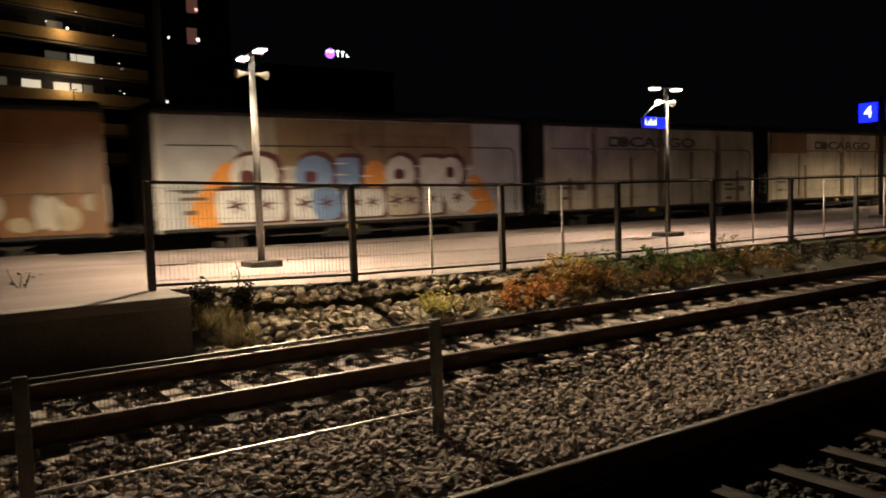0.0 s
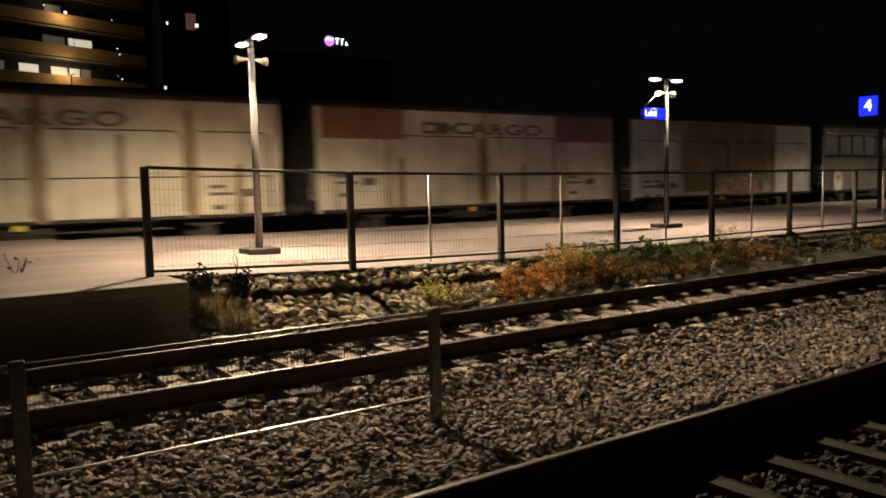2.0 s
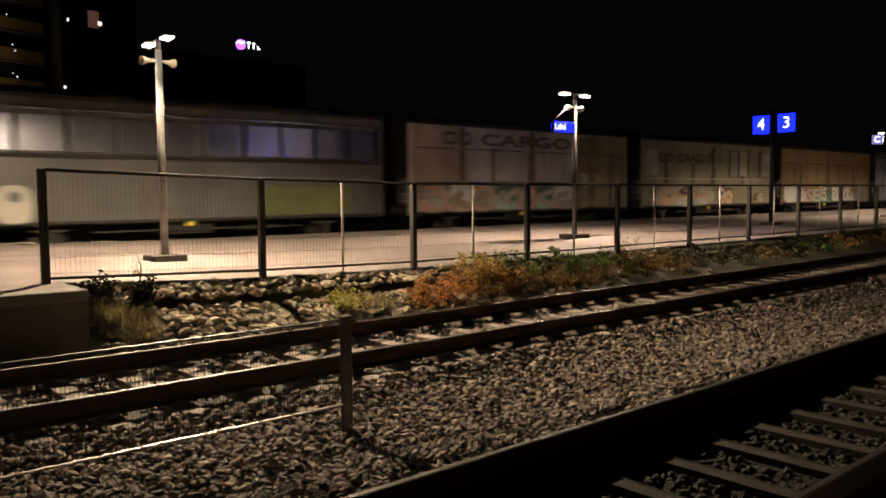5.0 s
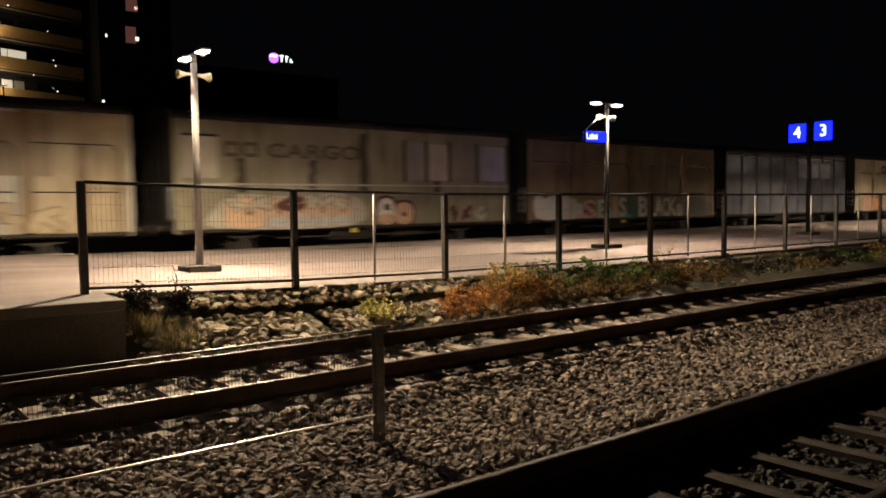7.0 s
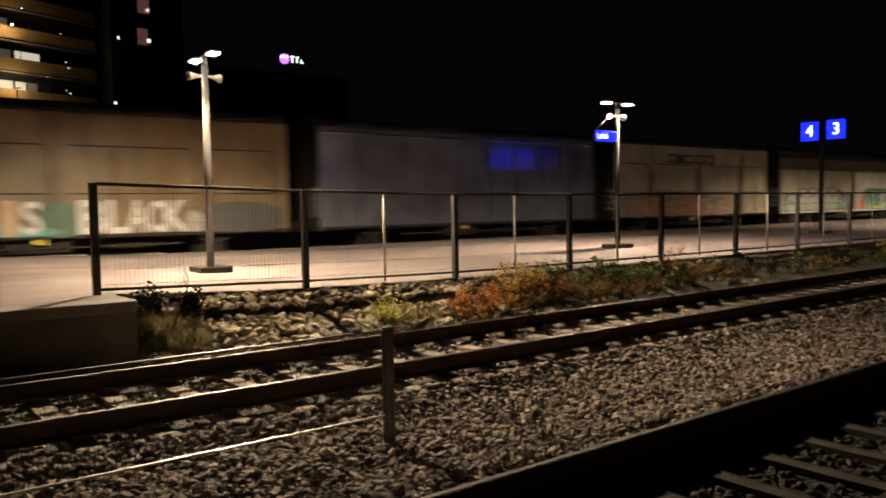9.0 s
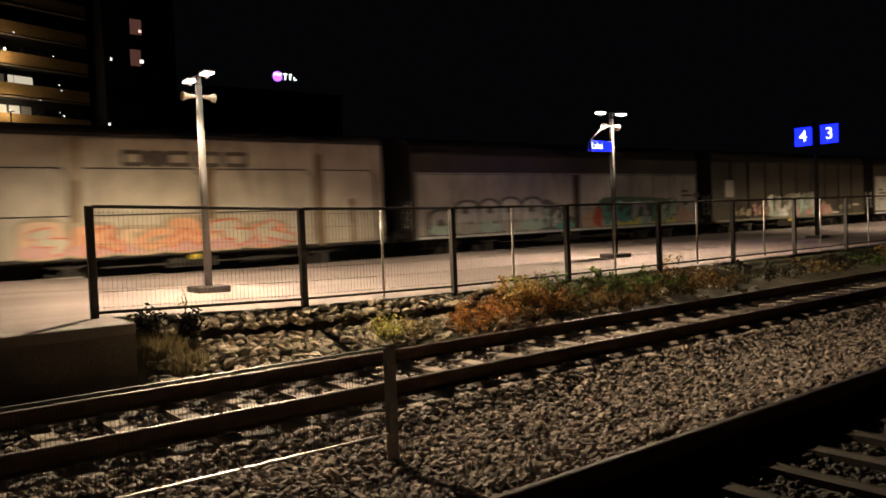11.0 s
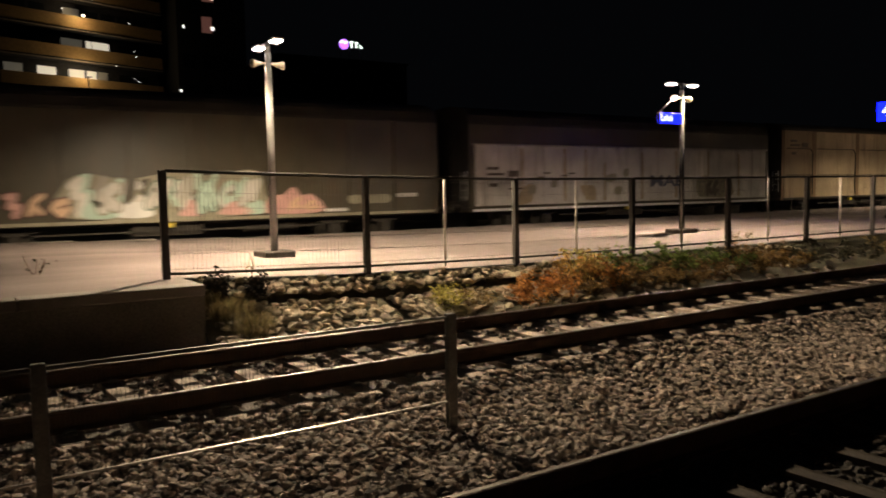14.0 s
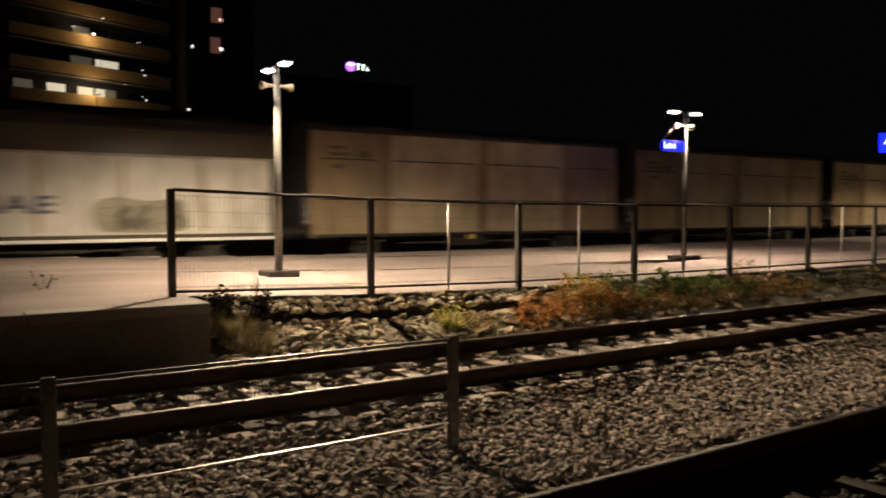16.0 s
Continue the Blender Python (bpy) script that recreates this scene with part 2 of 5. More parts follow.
def make_track(yc, x0, x1, phase, pitch, label, sleeper_mat, near0, near1, slim=1.0):
    t = thing("railway_track", label, "track", y=yc)
    tagged(t, kind="structure")
    for s in (-1, 1):
        bm = bmesh.new()
        extrude_x(bm, [(y + s * GAUGE2, z) for y, z in rail_profile()], x0, x1)
        r = part("rail", bm, M_RAIL, t, "rusty steel rail")
        bm = bmesh.new()
        box(bm, x0, x1, s * GAUGE2 - 0.017, s * GAUGE2 + 0.019, -0.0008, 0.0018)
        part("running_surface", bm, M_RAILTOP, r, "polished running surface")
    bm = bmesh.new()
    prof = [(q * slim, v) for q, v in ((-0.13, -0.2), (0.13, -0.2), (0.12, 0.0), (0.1, 0.012), (-0.1, 0.012), (-0.12, 0.0))]
    a = [bm.verts.new((x, -1.3, z)) for x, z in prof]
    m0 = [bm.verts.new((x, -0.4, z - (0.02 if z > 0 else 0))) for x, z in prof]
    m1 = [bm.verts.new((x, 0.4, z - (0.02 if z > 0 else 0))) for x, z in prof]
    b = [bm.verts.new((x, 1.3, z)) for x, z in prof]
    for p0, p1 in ((a, m0), (m0, m1), (m1, b)):
        for i in range(6):
            bm.faces.new((p0[i], p0[(i + 1) % 6], p1[(i + 1) % 6], p1[i]))
    bm.faces.new(a[::-1])
    bm.faces.new(b)
    sm = mesh_of("sleeper", bm, sleeper_mat)
    bm = bmesh.new()
    for s in (-1, 1):
        for e in (-1, 1):
            y = s * GAUGE2 + e * 0.1
            box(bm, -0.05, 0.05, y - 0.035, y + 0.035, 0.01, 0.028)
            tube(bm, (-0.02, y, 0.02), (-0.02, y, 0.055), 0.014, n=6)
            tube(bm, (-0.045, y - e * 0.03, 0.04), (0.045, y - e * 0.03, 0.04), 0.009, n=6)
            tube(bm, (-0.045, y + e * 0.02, 0.045), (0.045, y + e * 0.02, 0.045), 0.009, n=6)
    cm = mesh_of("rail_clips", bm, M_GALV if sleeper_mat is M_SLEEPER else M_RAIL)
    k = math.ceil((x0 - phase) / pitch)
    while phase + k * pitch < x1:
        x = phase + k * pitch
        if near0 < x < near1:
            o = shared("sleeper", sm, t, pose(x, 0, -0.193, 0, 0, random.uniform(-0.6, 0.6)))
            if x < 22:
                shared("rail_clips", cm, o, pose(0, 0, 0))
        k += 1
    return t


make_track(YA, -14, 160, 3.99, 0.59, "near railway track with dark sleepers and dark ballast", M_SLEEPER_A, -6, 60, 0.62)
make_track(YB, -20, 160, 0.83, 0.612, "railway track on pale concrete sleepers in grey ballast", M_SLEEPER, -6, 70, 0.82)
make_track(YT, -60, 260, 0.1, 0.6, "goods track behind the platform", M_SLEEPER, -6, 60)

# ---- the platform from which the view is taken ----
bm = bmesh.new()
box(bm, -60, 160, -4.5, 0.95, -0.6, 0.265, 0.02)
own = part("platform_near", bm, M_CONC)
tagged(own, "low concrete platform on the near side", "platform", kind="structure")


# ---- island platform with ramp, edge walls and rock slope ----
def rail_z(x):
    """Ground line of the fence: it falls from 0.57 m to 0.41 m past the end of the high edge."""
    k = min(1.0, max(0.0, (x - 2.6) / 8.0))
    return 0.57 - 0.16 * k * (2 - k)


def deck_z(x, y=13.9):
    """The deck also tips a little towards its edge."""
    k = min(1.0, max(0.0, (x - 2.7) / 2.0)) * min(1.0, max(0.0, (13.9 - y) / 3.5))
    return rail_z(x) - 0.04 * k


YE = 9.36      # high platform edge
YF = 10.40     # fence line
XE = 2.74      # end of the high edge
YFAR = 21.75   # edge at the goods track

deck = grid_sheet("platform_deck", XE, 170, YF - 0.03, YFAR - 0.4, 160, 16, lambda x, y: deck_z(x, y) + 0.006 * noise.noise(Vector((x * 0.4, y * 0.4, 3))), M_DECK)
tagged(deck, "worn pinkish-grey asphalt platform deck under lamp light", "platform", kind="structure")
deck2 = grid_sheet("platform_deck_end", -70, XE, YE + 0.32, YFAR - 0.4, 60, 20, lambda x, y: deck_z(x, y) + 0.006 * noise.noise(Vector((x * 0.4, y * 0.4, 3))), M_DECK)
tagged(deck2, "worn pinkish-grey asphalt platform deck under lamp light", "platform", kind="structure")
bm = bmesh.new()
box(bm, -70, XE, YE + 0.06, YE + 0.5, -0.6, 0.44)
box(bm, XE - 0.3, XE - 0.004, YE + 0.5, YF + 0.2, -0.6, 0.44)
box(bm, -70, 170, YFAR - 0.5, YFAR - 0.06, -0.6, 0.25)
w = part("platform_edge_wall", bm, M_CONC)
tagged(w, "dark concrete retaining wall of the platform edge", "wall", kind="structure")
bm = bmesh.new()
box(bm, -0.995, 0.995, 0, 0.36, -0.13, 0.0, 0.018)
slab = mesh_of("edge_slab", bm, M_EDGE)
x = XE - 1.0
while x > -30:
    shared("edge_slab", slab, w, pose(x, YE, 0.572, 0, 0, 0))
    x -= 2.0
x = -30
while x < 60:
    shared("edge_slab", slab, w, pose(x, YFAR - 0.36, deck_z(x) + 0.004))
    x += 2.0
bm = bmesh.new()
box(bm, 60, 170, YFAR - 0.4, YFAR, 0.2, 0.412)
tagged(part("edge_kerb", bm, M_EDGE), "pale concrete platform edge", "kerb", kind="structure")


def slope(x, y):
    """Rock-faced bank between the fence and the track: a gentle shoulder, a drop, a lower slope."""
    d = deck_z(x, 10.4)
    if y > 10.05:
        z = d - 0.035 - (10.36 - y) * 0.6
    elif y > 9.98:
        z = d - 0.221 - (10.05 - y) * 1.5
    else:
        z = d - 0.326 - (9.98 - y) / 0.9 * (d - 0.326 + 0.17)
    return z + 0.018 * noise.noise(Vector((x * 2, y * 2, 1)))


bank = grid_sheet("rock_bank", XE - 0.02, 170, 9.08, YF - 0.03, 420, 34, slope, M_MORTAR)
tagged(bank, "earth bank faced with rounded field stones below the fence", "bank", kind="structure")


# ---- platform fence ----
def make_fence(xs):
    f = thing("platform_fence", "dark steel mesh fence along the platform edge", "fence")
    for i, (xa, xb) in enumerate(zip(xs, xs[1:])):
        pitch = xb - xa
        za, zb = rail_z(xa), rail_z(xb)
        bm = bmesh.new()
        box(bm, xa - 0.045, xa + 0.045, YF - 0.045, YF + 0.045, za - (0.02 if i == 0 else 0.2), za + 1.405, 0.006)
        part("post", bm, M_POST, f)
        if i == len(xs) - 2:
            break
        for h, r in ((1.395, 0.022), (0.06, 0.018)):
            bm = bmesh.new()
            tube(bm, (xa + 0.04, YF, za + h), (xb - 0.04, YF, zb + h), r, n=8)
            part("rail", bm, M_FENCERAIL, f)
        if i:
            xm = (xa + xb) / 2
            bm = bmesh.new()
            tube(bm, (xm, YF + 0.02, (za + zb) / 2 - 0.02), (xm, YF + 0.02, (za + zb) / 2 + 1.4), 0.021, n=8)
            part("pipe_post", bm, M_PIPE, f, "thin pale pipe post")
        bm = bmesh.new()
        k = int(pitch / 0.0575)
        for j in range(1, k):
            u = j / k
            x, z = xa + u * pitch, za + u * (zb - za)
            tube(bm, (x, YF, z + 0.06), (x, YF, z + 1.39), 0.0019, n=3, cap=False)
        for j in range(7):
            h = 0.12 + j * 0.2
            for dy in (-0.006, 0.006):
                tube(bm, (xa, YF + dy, za + h), (xb, YF + dy, zb + h), 0.0022, n=3, cap=False)
        part("mesh_panel", bm, M_WIRE, f, "welded wire mesh")
    return f


make_fence([2.54, 5.47, 8.32, 11.14] + [14.0 + 2.85 * k for k in range(21)])


# ---- low fence between the tracks ----
def make_low_fence():
    f = thing("low_track_fence", "low galvanised wire fence between the tracks", "fence", y=5.15)
    posts = [3.44, 0.5, -2.44, -5.38]
    for x in posts:
        bm = bmesh.new()
        box(bm, x - 0.042, x + 0.042, -0.03, 0.03, -0.45, 0.665, 0.008)
        p0 = part("post", bm, M_GALV, f)
        bm = bmesh.new()
        tube(bm, (x + 0.043, 0, 0.6), (x + 0.055, 0, 0.6), 0.012, n=6)
        part("bolt", bm, M_POST, p0)
    for x, xn in zip(posts, posts[1:]):
        for z in (0.64, -0.044):
            bm = bmesh.new()
            box(bm, xn, x, -0.011, 0.011, z - 0.008, z + 0.006)
            part("rail", bm, M_BRIGHT if z < 0 else M_GALV, f, "bright galvanised wire rail" if z < 0 else "dull galvanised top rail")
        bm = bmesh.new()
        k = 110
        for j in range(1, k):
            xx = xn + (x - xn) * j / k
            tube(bm, (xx, 0, -0.05), (xx, 0, 0.645), 0.0014, n=3, cap=False)
        for z in (0.15, 0.35, 0.5):
            tube(bm, (xn, 0.0, z), (x, 0.0, z), 0.0025, n=3, cap=False)
        part("mesh_panel", bm, M_WIRE, f, "thin wire mesh")
    return f


make_low_fence()


# ---- lamp posts ----
def make_lamp(x, y, z, arm="x", beam=174.0, power=1.0, pole_mat=None, tilt=0.0):
    t = thing("platform_lamp", "tall grey steel lamp post with two lit heads and loudspeakers", "lamp post", "platform lamps", x, y, z)
    bm = bmesh.new()
    box(bm, -0.3, 0.3, -0.3, 0.3, -0.02, 0.11, 0.02)
    part("footing", bm, M_FOOT, t, "dark concrete footing")
    bm = bmesh.new()
    tube(bm, (0, 0, 0.1), (0, 0, 3.75), 0.072, 0.056, n=16)
    tube(bm, (0, 0, 3.75), (0, 0, 3.93), 0.05, 0.045, n=16)
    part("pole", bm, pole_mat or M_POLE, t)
    turn = pose(0, 0, 0, 0, 0, 90 if arm == "y" else 0)
    bm = bmesh.new()
    tube(bm, (-0.36, 0, 3.92), (0.36, 0, 3.92), 0.024, n=8)
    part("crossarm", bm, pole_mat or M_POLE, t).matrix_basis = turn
    for s in (-1, 1):
        bm = bmesh.new()
        box(bm, s * 0.43 - 0.15, s * 0.43 + 0.15, -0.1, 0.1, 3.9, 3.945, 0.02)
        h = part("lamp_head", bm, M_HEAD, t)
        h.matrix_basis = turn
        bm = bmesh.new()
        box(bm, s * 0.43 - 0.13, s * 0.43 + 0.13, -0.08, 0.08, 3.878, 3.897, 0.006)
        part("light_panel", bm, M_LED, h, "bright warm white light panel")
        near = arm == "y" and s < 0 and not tilt
        la = bpy.data.lights.new("platform_light", "SPOT")
        la.energy, la.color, la.spot_size, la.spot_blend, la.shadow_soft_size = LAMP_W * power * (1.0 if arm == "x" or tilt else (1.5 if near else 1.3)), LAMP_COLOUR, radians(118 if near else beam), 0.7 if tilt else 1.0, 0.05
        lo = new("platform_light", la)
        # each head throws outwards, away from its pole
        aim = (tilt, 0) if tilt else (((16, -7) if s > 0 else (-THROW, 1)) if arm == "y" else (0, -15 * s))
        lo.matrix_basis = pose(x, y, z) @ Matrix.Translation(turn @ Vector((s * 0.43, 0, 3.868))) @ pose(0, 0, 0, aim[0], aim[1], 0)
        # added opaque disc: blocks light straight down, against a hot spot on the deck
        bm = bmesh.new()
        tube(bm, (s * 0.43, 0, 3.82), (s * 0.43, 0, 3.824), 0.0465, n=20)
        part("glare_blocker", bm, M_HEAD, h, "small opaque disc added to block the downward light")
        # loudspeaker horn
        bm = bmesh.new()
        rings = []
        for d, r in ((0.06, 0.035), (0.12, 0.04), (0.2, 0.06), (0.28, 0.1), (0.3, 0.105), (0.29, 0.085), (0.2, 0.035)):
            rings.append([bm.verts.new((s * d, 0.02 + r * math.cos(a * math.pi / 6), 3.56 - d * 0.08 + r * 0.8 * math.sin(a * math.pi / 6))) for a in range(12)])
        for ra, rb in zip(rings, rings[1:]):
            for i in range(12):
                bm.faces.new((ra[i], ra[(i + 1) % 12], rb[(i + 1) % 12], rb[i])).smooth = True
        part("loudspeaker", bm, M_HORN, t, "cream horn loudspeaker")
    return t


THROW = 30.0
LY = 13.9
# lamps past the lit first one get M_POLED, shade painted into the pole
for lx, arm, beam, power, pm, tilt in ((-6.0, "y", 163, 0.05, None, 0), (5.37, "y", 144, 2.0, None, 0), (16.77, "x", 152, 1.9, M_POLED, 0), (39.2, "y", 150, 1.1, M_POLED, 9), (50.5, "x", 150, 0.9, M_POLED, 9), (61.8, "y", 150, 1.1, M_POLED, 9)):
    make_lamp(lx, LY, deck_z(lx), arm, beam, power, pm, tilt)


def sign_pole(x, y, z):
    t = thing("sign_post", "dark steel post that carries the platform numbers", "post", "", x, y, z)
    bm = bmesh.new()
    box(bm, -0.3, 0.3, -0.3, 0.3, -0.02, 0.11, 0.02)
    part("footing", bm, M_FOOT, t, "dark concrete footing")
    bm = bmesh.new()
    tube(bm, (0, 0, 0.1), (0, 0, 4.2), 0.085, 0.07, n=16)
    part("pole", bm, M_POLED, t)
    bm = bmesh.new()
    tube(bm, (0, 0, 4.2), (0, 0, 4.24), 0.08, 0.05, n=16)
    part("cap", bm, M_POLED, t)


sign_pole(27.95, LY, deck_z(27.95))


# thin dark strip on the deck beside the second lamp
bm = bmesh.new()
zt = deck_z(15.4) + 0.004
bm.faces.new([bm.verts.new(v) for v in ((14.45, 13.62, zt), (15.4, 13.5, zt), (16.32, 13.56, zt), (16.32, 13.72, zt), (15.4, 13.66, zt))])
tagged(part("deck_strip", bm, M_STRIP), "thin dark strip on the asphalt deck", "pavement", kind="structure")


# ---- lit signs ----
def text_bm(word, size, extrude):
    cu = bpy.data.curves.new("text", "FONT")
    cu.body, cu.size, cu.extrude, cu.align_x, cu.align_y = word, size, extrude, "CENTER", "CENTER"
    ob = bpy.data.objects.new("text", cu)
    scene.collection.objects.link(ob)
    bpy.context.view_layer.update()
    me = bpy.data.meshes.new_from_object(ob.evaluated_get(bpy.context.evaluated_depsgraph_get()))
    bpy.data.objects.remove(ob)
    bm = bmesh.new()
    bm.from_mesh(me)
    bpy.data.meshes.remove(me)
    return bm


def name_sign():
    t = thing("station_sign", "lit blue station name sign with white letters", "sign", "", 16.2, 13.78, 3.4)
    bm = bmesh.new()
    box(bm, -0.41, 0.41, 0.0, 0.1, -0.14, 0.14, 0.01)
    part("case", bm, M_FRAME, t)
    bm = bmesh.new()
    box(bm, -0.4, 0.4, -0.006, -0.001, -0.13, 0.13)
    part("face", bm, M_BLUE, t, "glowing blue face")
    bm = bmesh.new()
    box(bm, -0.4, 0.4, 0.101, 0.106, -0.13, 0.13)
    part("face", bm, M_BLUE, t, "glowing blue face")
    bm = text_bm("Lahti", 0.225, 0.002)
    bmesh.ops.transform(bm, matrix=pose(-0.18, -0.012, 0, 90, 0, 0), verts=bm.verts)
    part("lettering", bm, M_SIGNWHITE, t, "white letters")
    bm = bmesh.new()
    tube(bm, (-0.36, 0.05, 0.17), (0.34, 0.1, 0.62), 0.016, n=8)
    part("stay", bm, M_POLE, t)


def number_sign(ch, y, z):
    t = thing("platform_number_sign", "lit square blue sign with a white platform number", "sign", "platform number signs", 27.8, y, z)
    bm = bmesh.new()
    box(bm, 0.0, 0.14, -0.33, 0.33, -0.34, 0.34, 0.015)
    part("case", bm, M_FRAME, t)
    bm = bmesh.new()
    box(bm, -0.006, -0.001, -0.315, 0.315, -0.325, 0.325)
    part("face", bm, M_BLUE, t, "glowing blue face")
    bm = text_bm(ch, 0.58, 0.002)
    bmesh.ops.transform(bm, matrix=pose(-0.012, 0, 0, 90, 0, -90), verts=bm.verts)
    part("number", bm, M_SIGNWHITE, t, "white number")
    bm = bmesh.new()
    tube(bm, (0.07, -0.36 if y > LY else 0.36, 0.1), (0.12, LY - y, 0.1), 0.03, n=8)
    part("bracket", bm, M_FRAME, t)


name_sign()
def sector_sign():
    t = thing("sector_sign", "small pale lit sign with a sector letter", "sign", "", 38.9, 14.38, 4.0)
    bm = bmesh.new()
    box(bm, 0.0, 0.08, -0.24, 0.24, -0.22, 0.22, 0.01)
    part("case", bm, M_FRAME, t)
    bm = bmesh.new()
    box(bm, -0.006, -0.001, -0.23, 0.23, -0.21, 0.21)
    part("face", bm, M_LILAC, t, "dim lilac face")
    bm = text_bm("C", 0.4, 0.002)
    bmesh.ops.transform(bm, matrix=pose(-0.012, 0, 0, 90, 0, -90), verts=bm.verts)
    part("letter", bm, M_SIGNWHITE, t, "white letter")
    bm = bmesh.new()
    tube(bm, (0.05, -0.24, 0.1), (0.3, -0.46, 0.1), 0.02, n=8)
    part("bracket", bm, M_FRAME, t)


M_LILAC = glow("lilac_sign_face", (0.25, 0.25, 0.6), 0.8)
sector_sign()
number_sign("4", 14.27, 4.09)
number_sign("3", 13.33, 4.1)


# ---- goods train ----
S0, ACC = 11.65, 0.0125       # metres a second, and its slow gain


def paint(name, base, var=0.22, rough=0.42, streak=0.55):
    """Weathered wagon paint: blotches, rust streaks running down, grime."""
    m = mat(name, base, rough, 0.0, var, 0.9, 35, 0.08)
    nt = m.node_tree
    n, l = nt.nodes, nt.links
    b = n["Principled BSDF"]
    src = b.inputs["Base Color"].links[0].from_socket
    co = n.new("ShaderNodeTexCoord")
    mp = n.new("ShaderNodeMapping")
    mp.inputs["Scale"].default_value = (2.2, 2.2, 0.25)
    l.new(co.outputs["Object"], mp.inputs["Vector"])
    t = n.new("ShaderNodeTexNoise")
    t.inputs["Scale"].default_value, t.inputs["Detail"].default_value = 1.6, 6.0
    l.new(mp.outputs["Vector"], t.inputs["Vector"])
    r = n.new("ShaderNodeValToRGB")
    r.color_ramp.elements[0].position, r.color_ramp.elements[1].position = 0.5, 0.78
    r.color_ramp.elements[0].color, r.color_ramp.elements[1].color = (0, 0, 0, 1), (streak, streak, streak, 1)
    l.new(t.outputs["Fac"], r.inputs["Fac"])
    mx = n.new("ShaderNodeMix")
    mx.data_type = "RGBA"
    l.new(r.outputs["Color"], mx.inputs[0])
    l.new(src, mx.inputs[6])
    mx.inputs[7].default_value = (0.085, 0.045, 0.022, 1)
    l.new(mx.outputs[2], b.inputs["Base Color"])
    return m


P = {
    "white": paint("paint_white", (0.62, 0.6, 0.55)),
    "cream": paint("paint_cream", (0.55, 0.49, 0.38)),
    "tan": paint("paint_tan", (0.42, 0.34, 0.22)),
    "brown": paint("paint_brown", (0.25, 0.16, 0.09)),
    "rust": paint("paint_rust", (0.22, 0.1, 0.03)),
    "dark": paint("paint_dark", (0.066, 0.056, 0.034)),
    "grey": paint("paint_grey", (0.33, 0.33, 0.33), rough=0.28),
    "blue": paint("paint_bluegrey", (0.17, 0.18, 0.225), rough=0.16),
    "olive": paint("paint_olive", (0.3, 0.28, 0.2)),
    "lightgrey": paint("paint_lightgrey", (0.5, 0.51, 0.52), rough=0.3, streak=0.25),
    "umber": paint("paint_umber", (0.21, 0.14, 0.07)),
    "slate": paint("paint_slate", (0.13, 0.125, 0.12), rough=0.3),
    "green": paint("paint_dullgreen", (0.16, 0.17, 0.06)),
    "sheet": paint("bare_sheet", (0.4, 0.4, 0.46), 0.1, 0.27, 0.2),
    "khaki": paint("paint_khaki", (0.27, 0.2, 0.115)),
    "pale": paint("paint_pale", (0.5, 0.47, 0.4)),
}
P["sheet"].node_tree.nodes["Principled BSDF"].inputs["Metallic"].default_value = 0.85
G = {k: mat("spray_" + k, c, 0.5, var=0.12, scale=2, fine=40, bump=0.02) for k, c in {
    "white": (0.75, 0.75, 0.72), "orange": (0.75, 0.3, 0.05), "blue": (0.2, 0.32, 0.55), "maroon": (0.12, 0.03, 0.03), "teal": (0.15, 0.45, 0.4),
    "pink": (0.6, 0.35, 0.31), "salmon": (0.7, 0.36, 0.2), "mint": (0.45, 0.6, 0.5), "black": (0.03, 0.03, 0.03), "yellow": (0.75, 0.7, 0.2), "green": (0.1, 0.17, 0.12), "red": (0.6, 0.13, 0.06), "peach": (0.66, 0.45, 0.3)}.items()}
HW = 1.46                      # half the wagon body's width
Z0, Z1 = 0.96, 4.28           # lower edge and eaves of the body


def section(w, z0, z1, zr):
    """Wagon outline across the track: straight sides, rounded roof."""
    pts = [(-w, z0), (-w, z1)]
    for i in range(1, 12):
        a = math.pi * i / 12
        pts.append((-w * math.cos(a) * 0.985, z1 + (zr - z1) * math.sin(a) ** 0.75))
    return pts + [(w, z1), (w, z0)]


def wheelset(at, wagon):
    bm = bmesh.new()
    for s in (-1, 1):
        y = s * 0.79
        tube(bm, (0, y - 0.065, 0), (0, y + 0.065, 0), 0.46, n=24)
        tube(bm, (0, y - s * 0.065, 0), (0, y - s * 0.09, 0), 0.49, n=24)
    tube(bm, (0, -1.0, 0), (0, 1.0, 0), 0.08, n=10)
    w = part("wheelset", bm, M_UNDER, wagon)
    w.matrix_basis = pose(at, 0, 0.46)
    return w


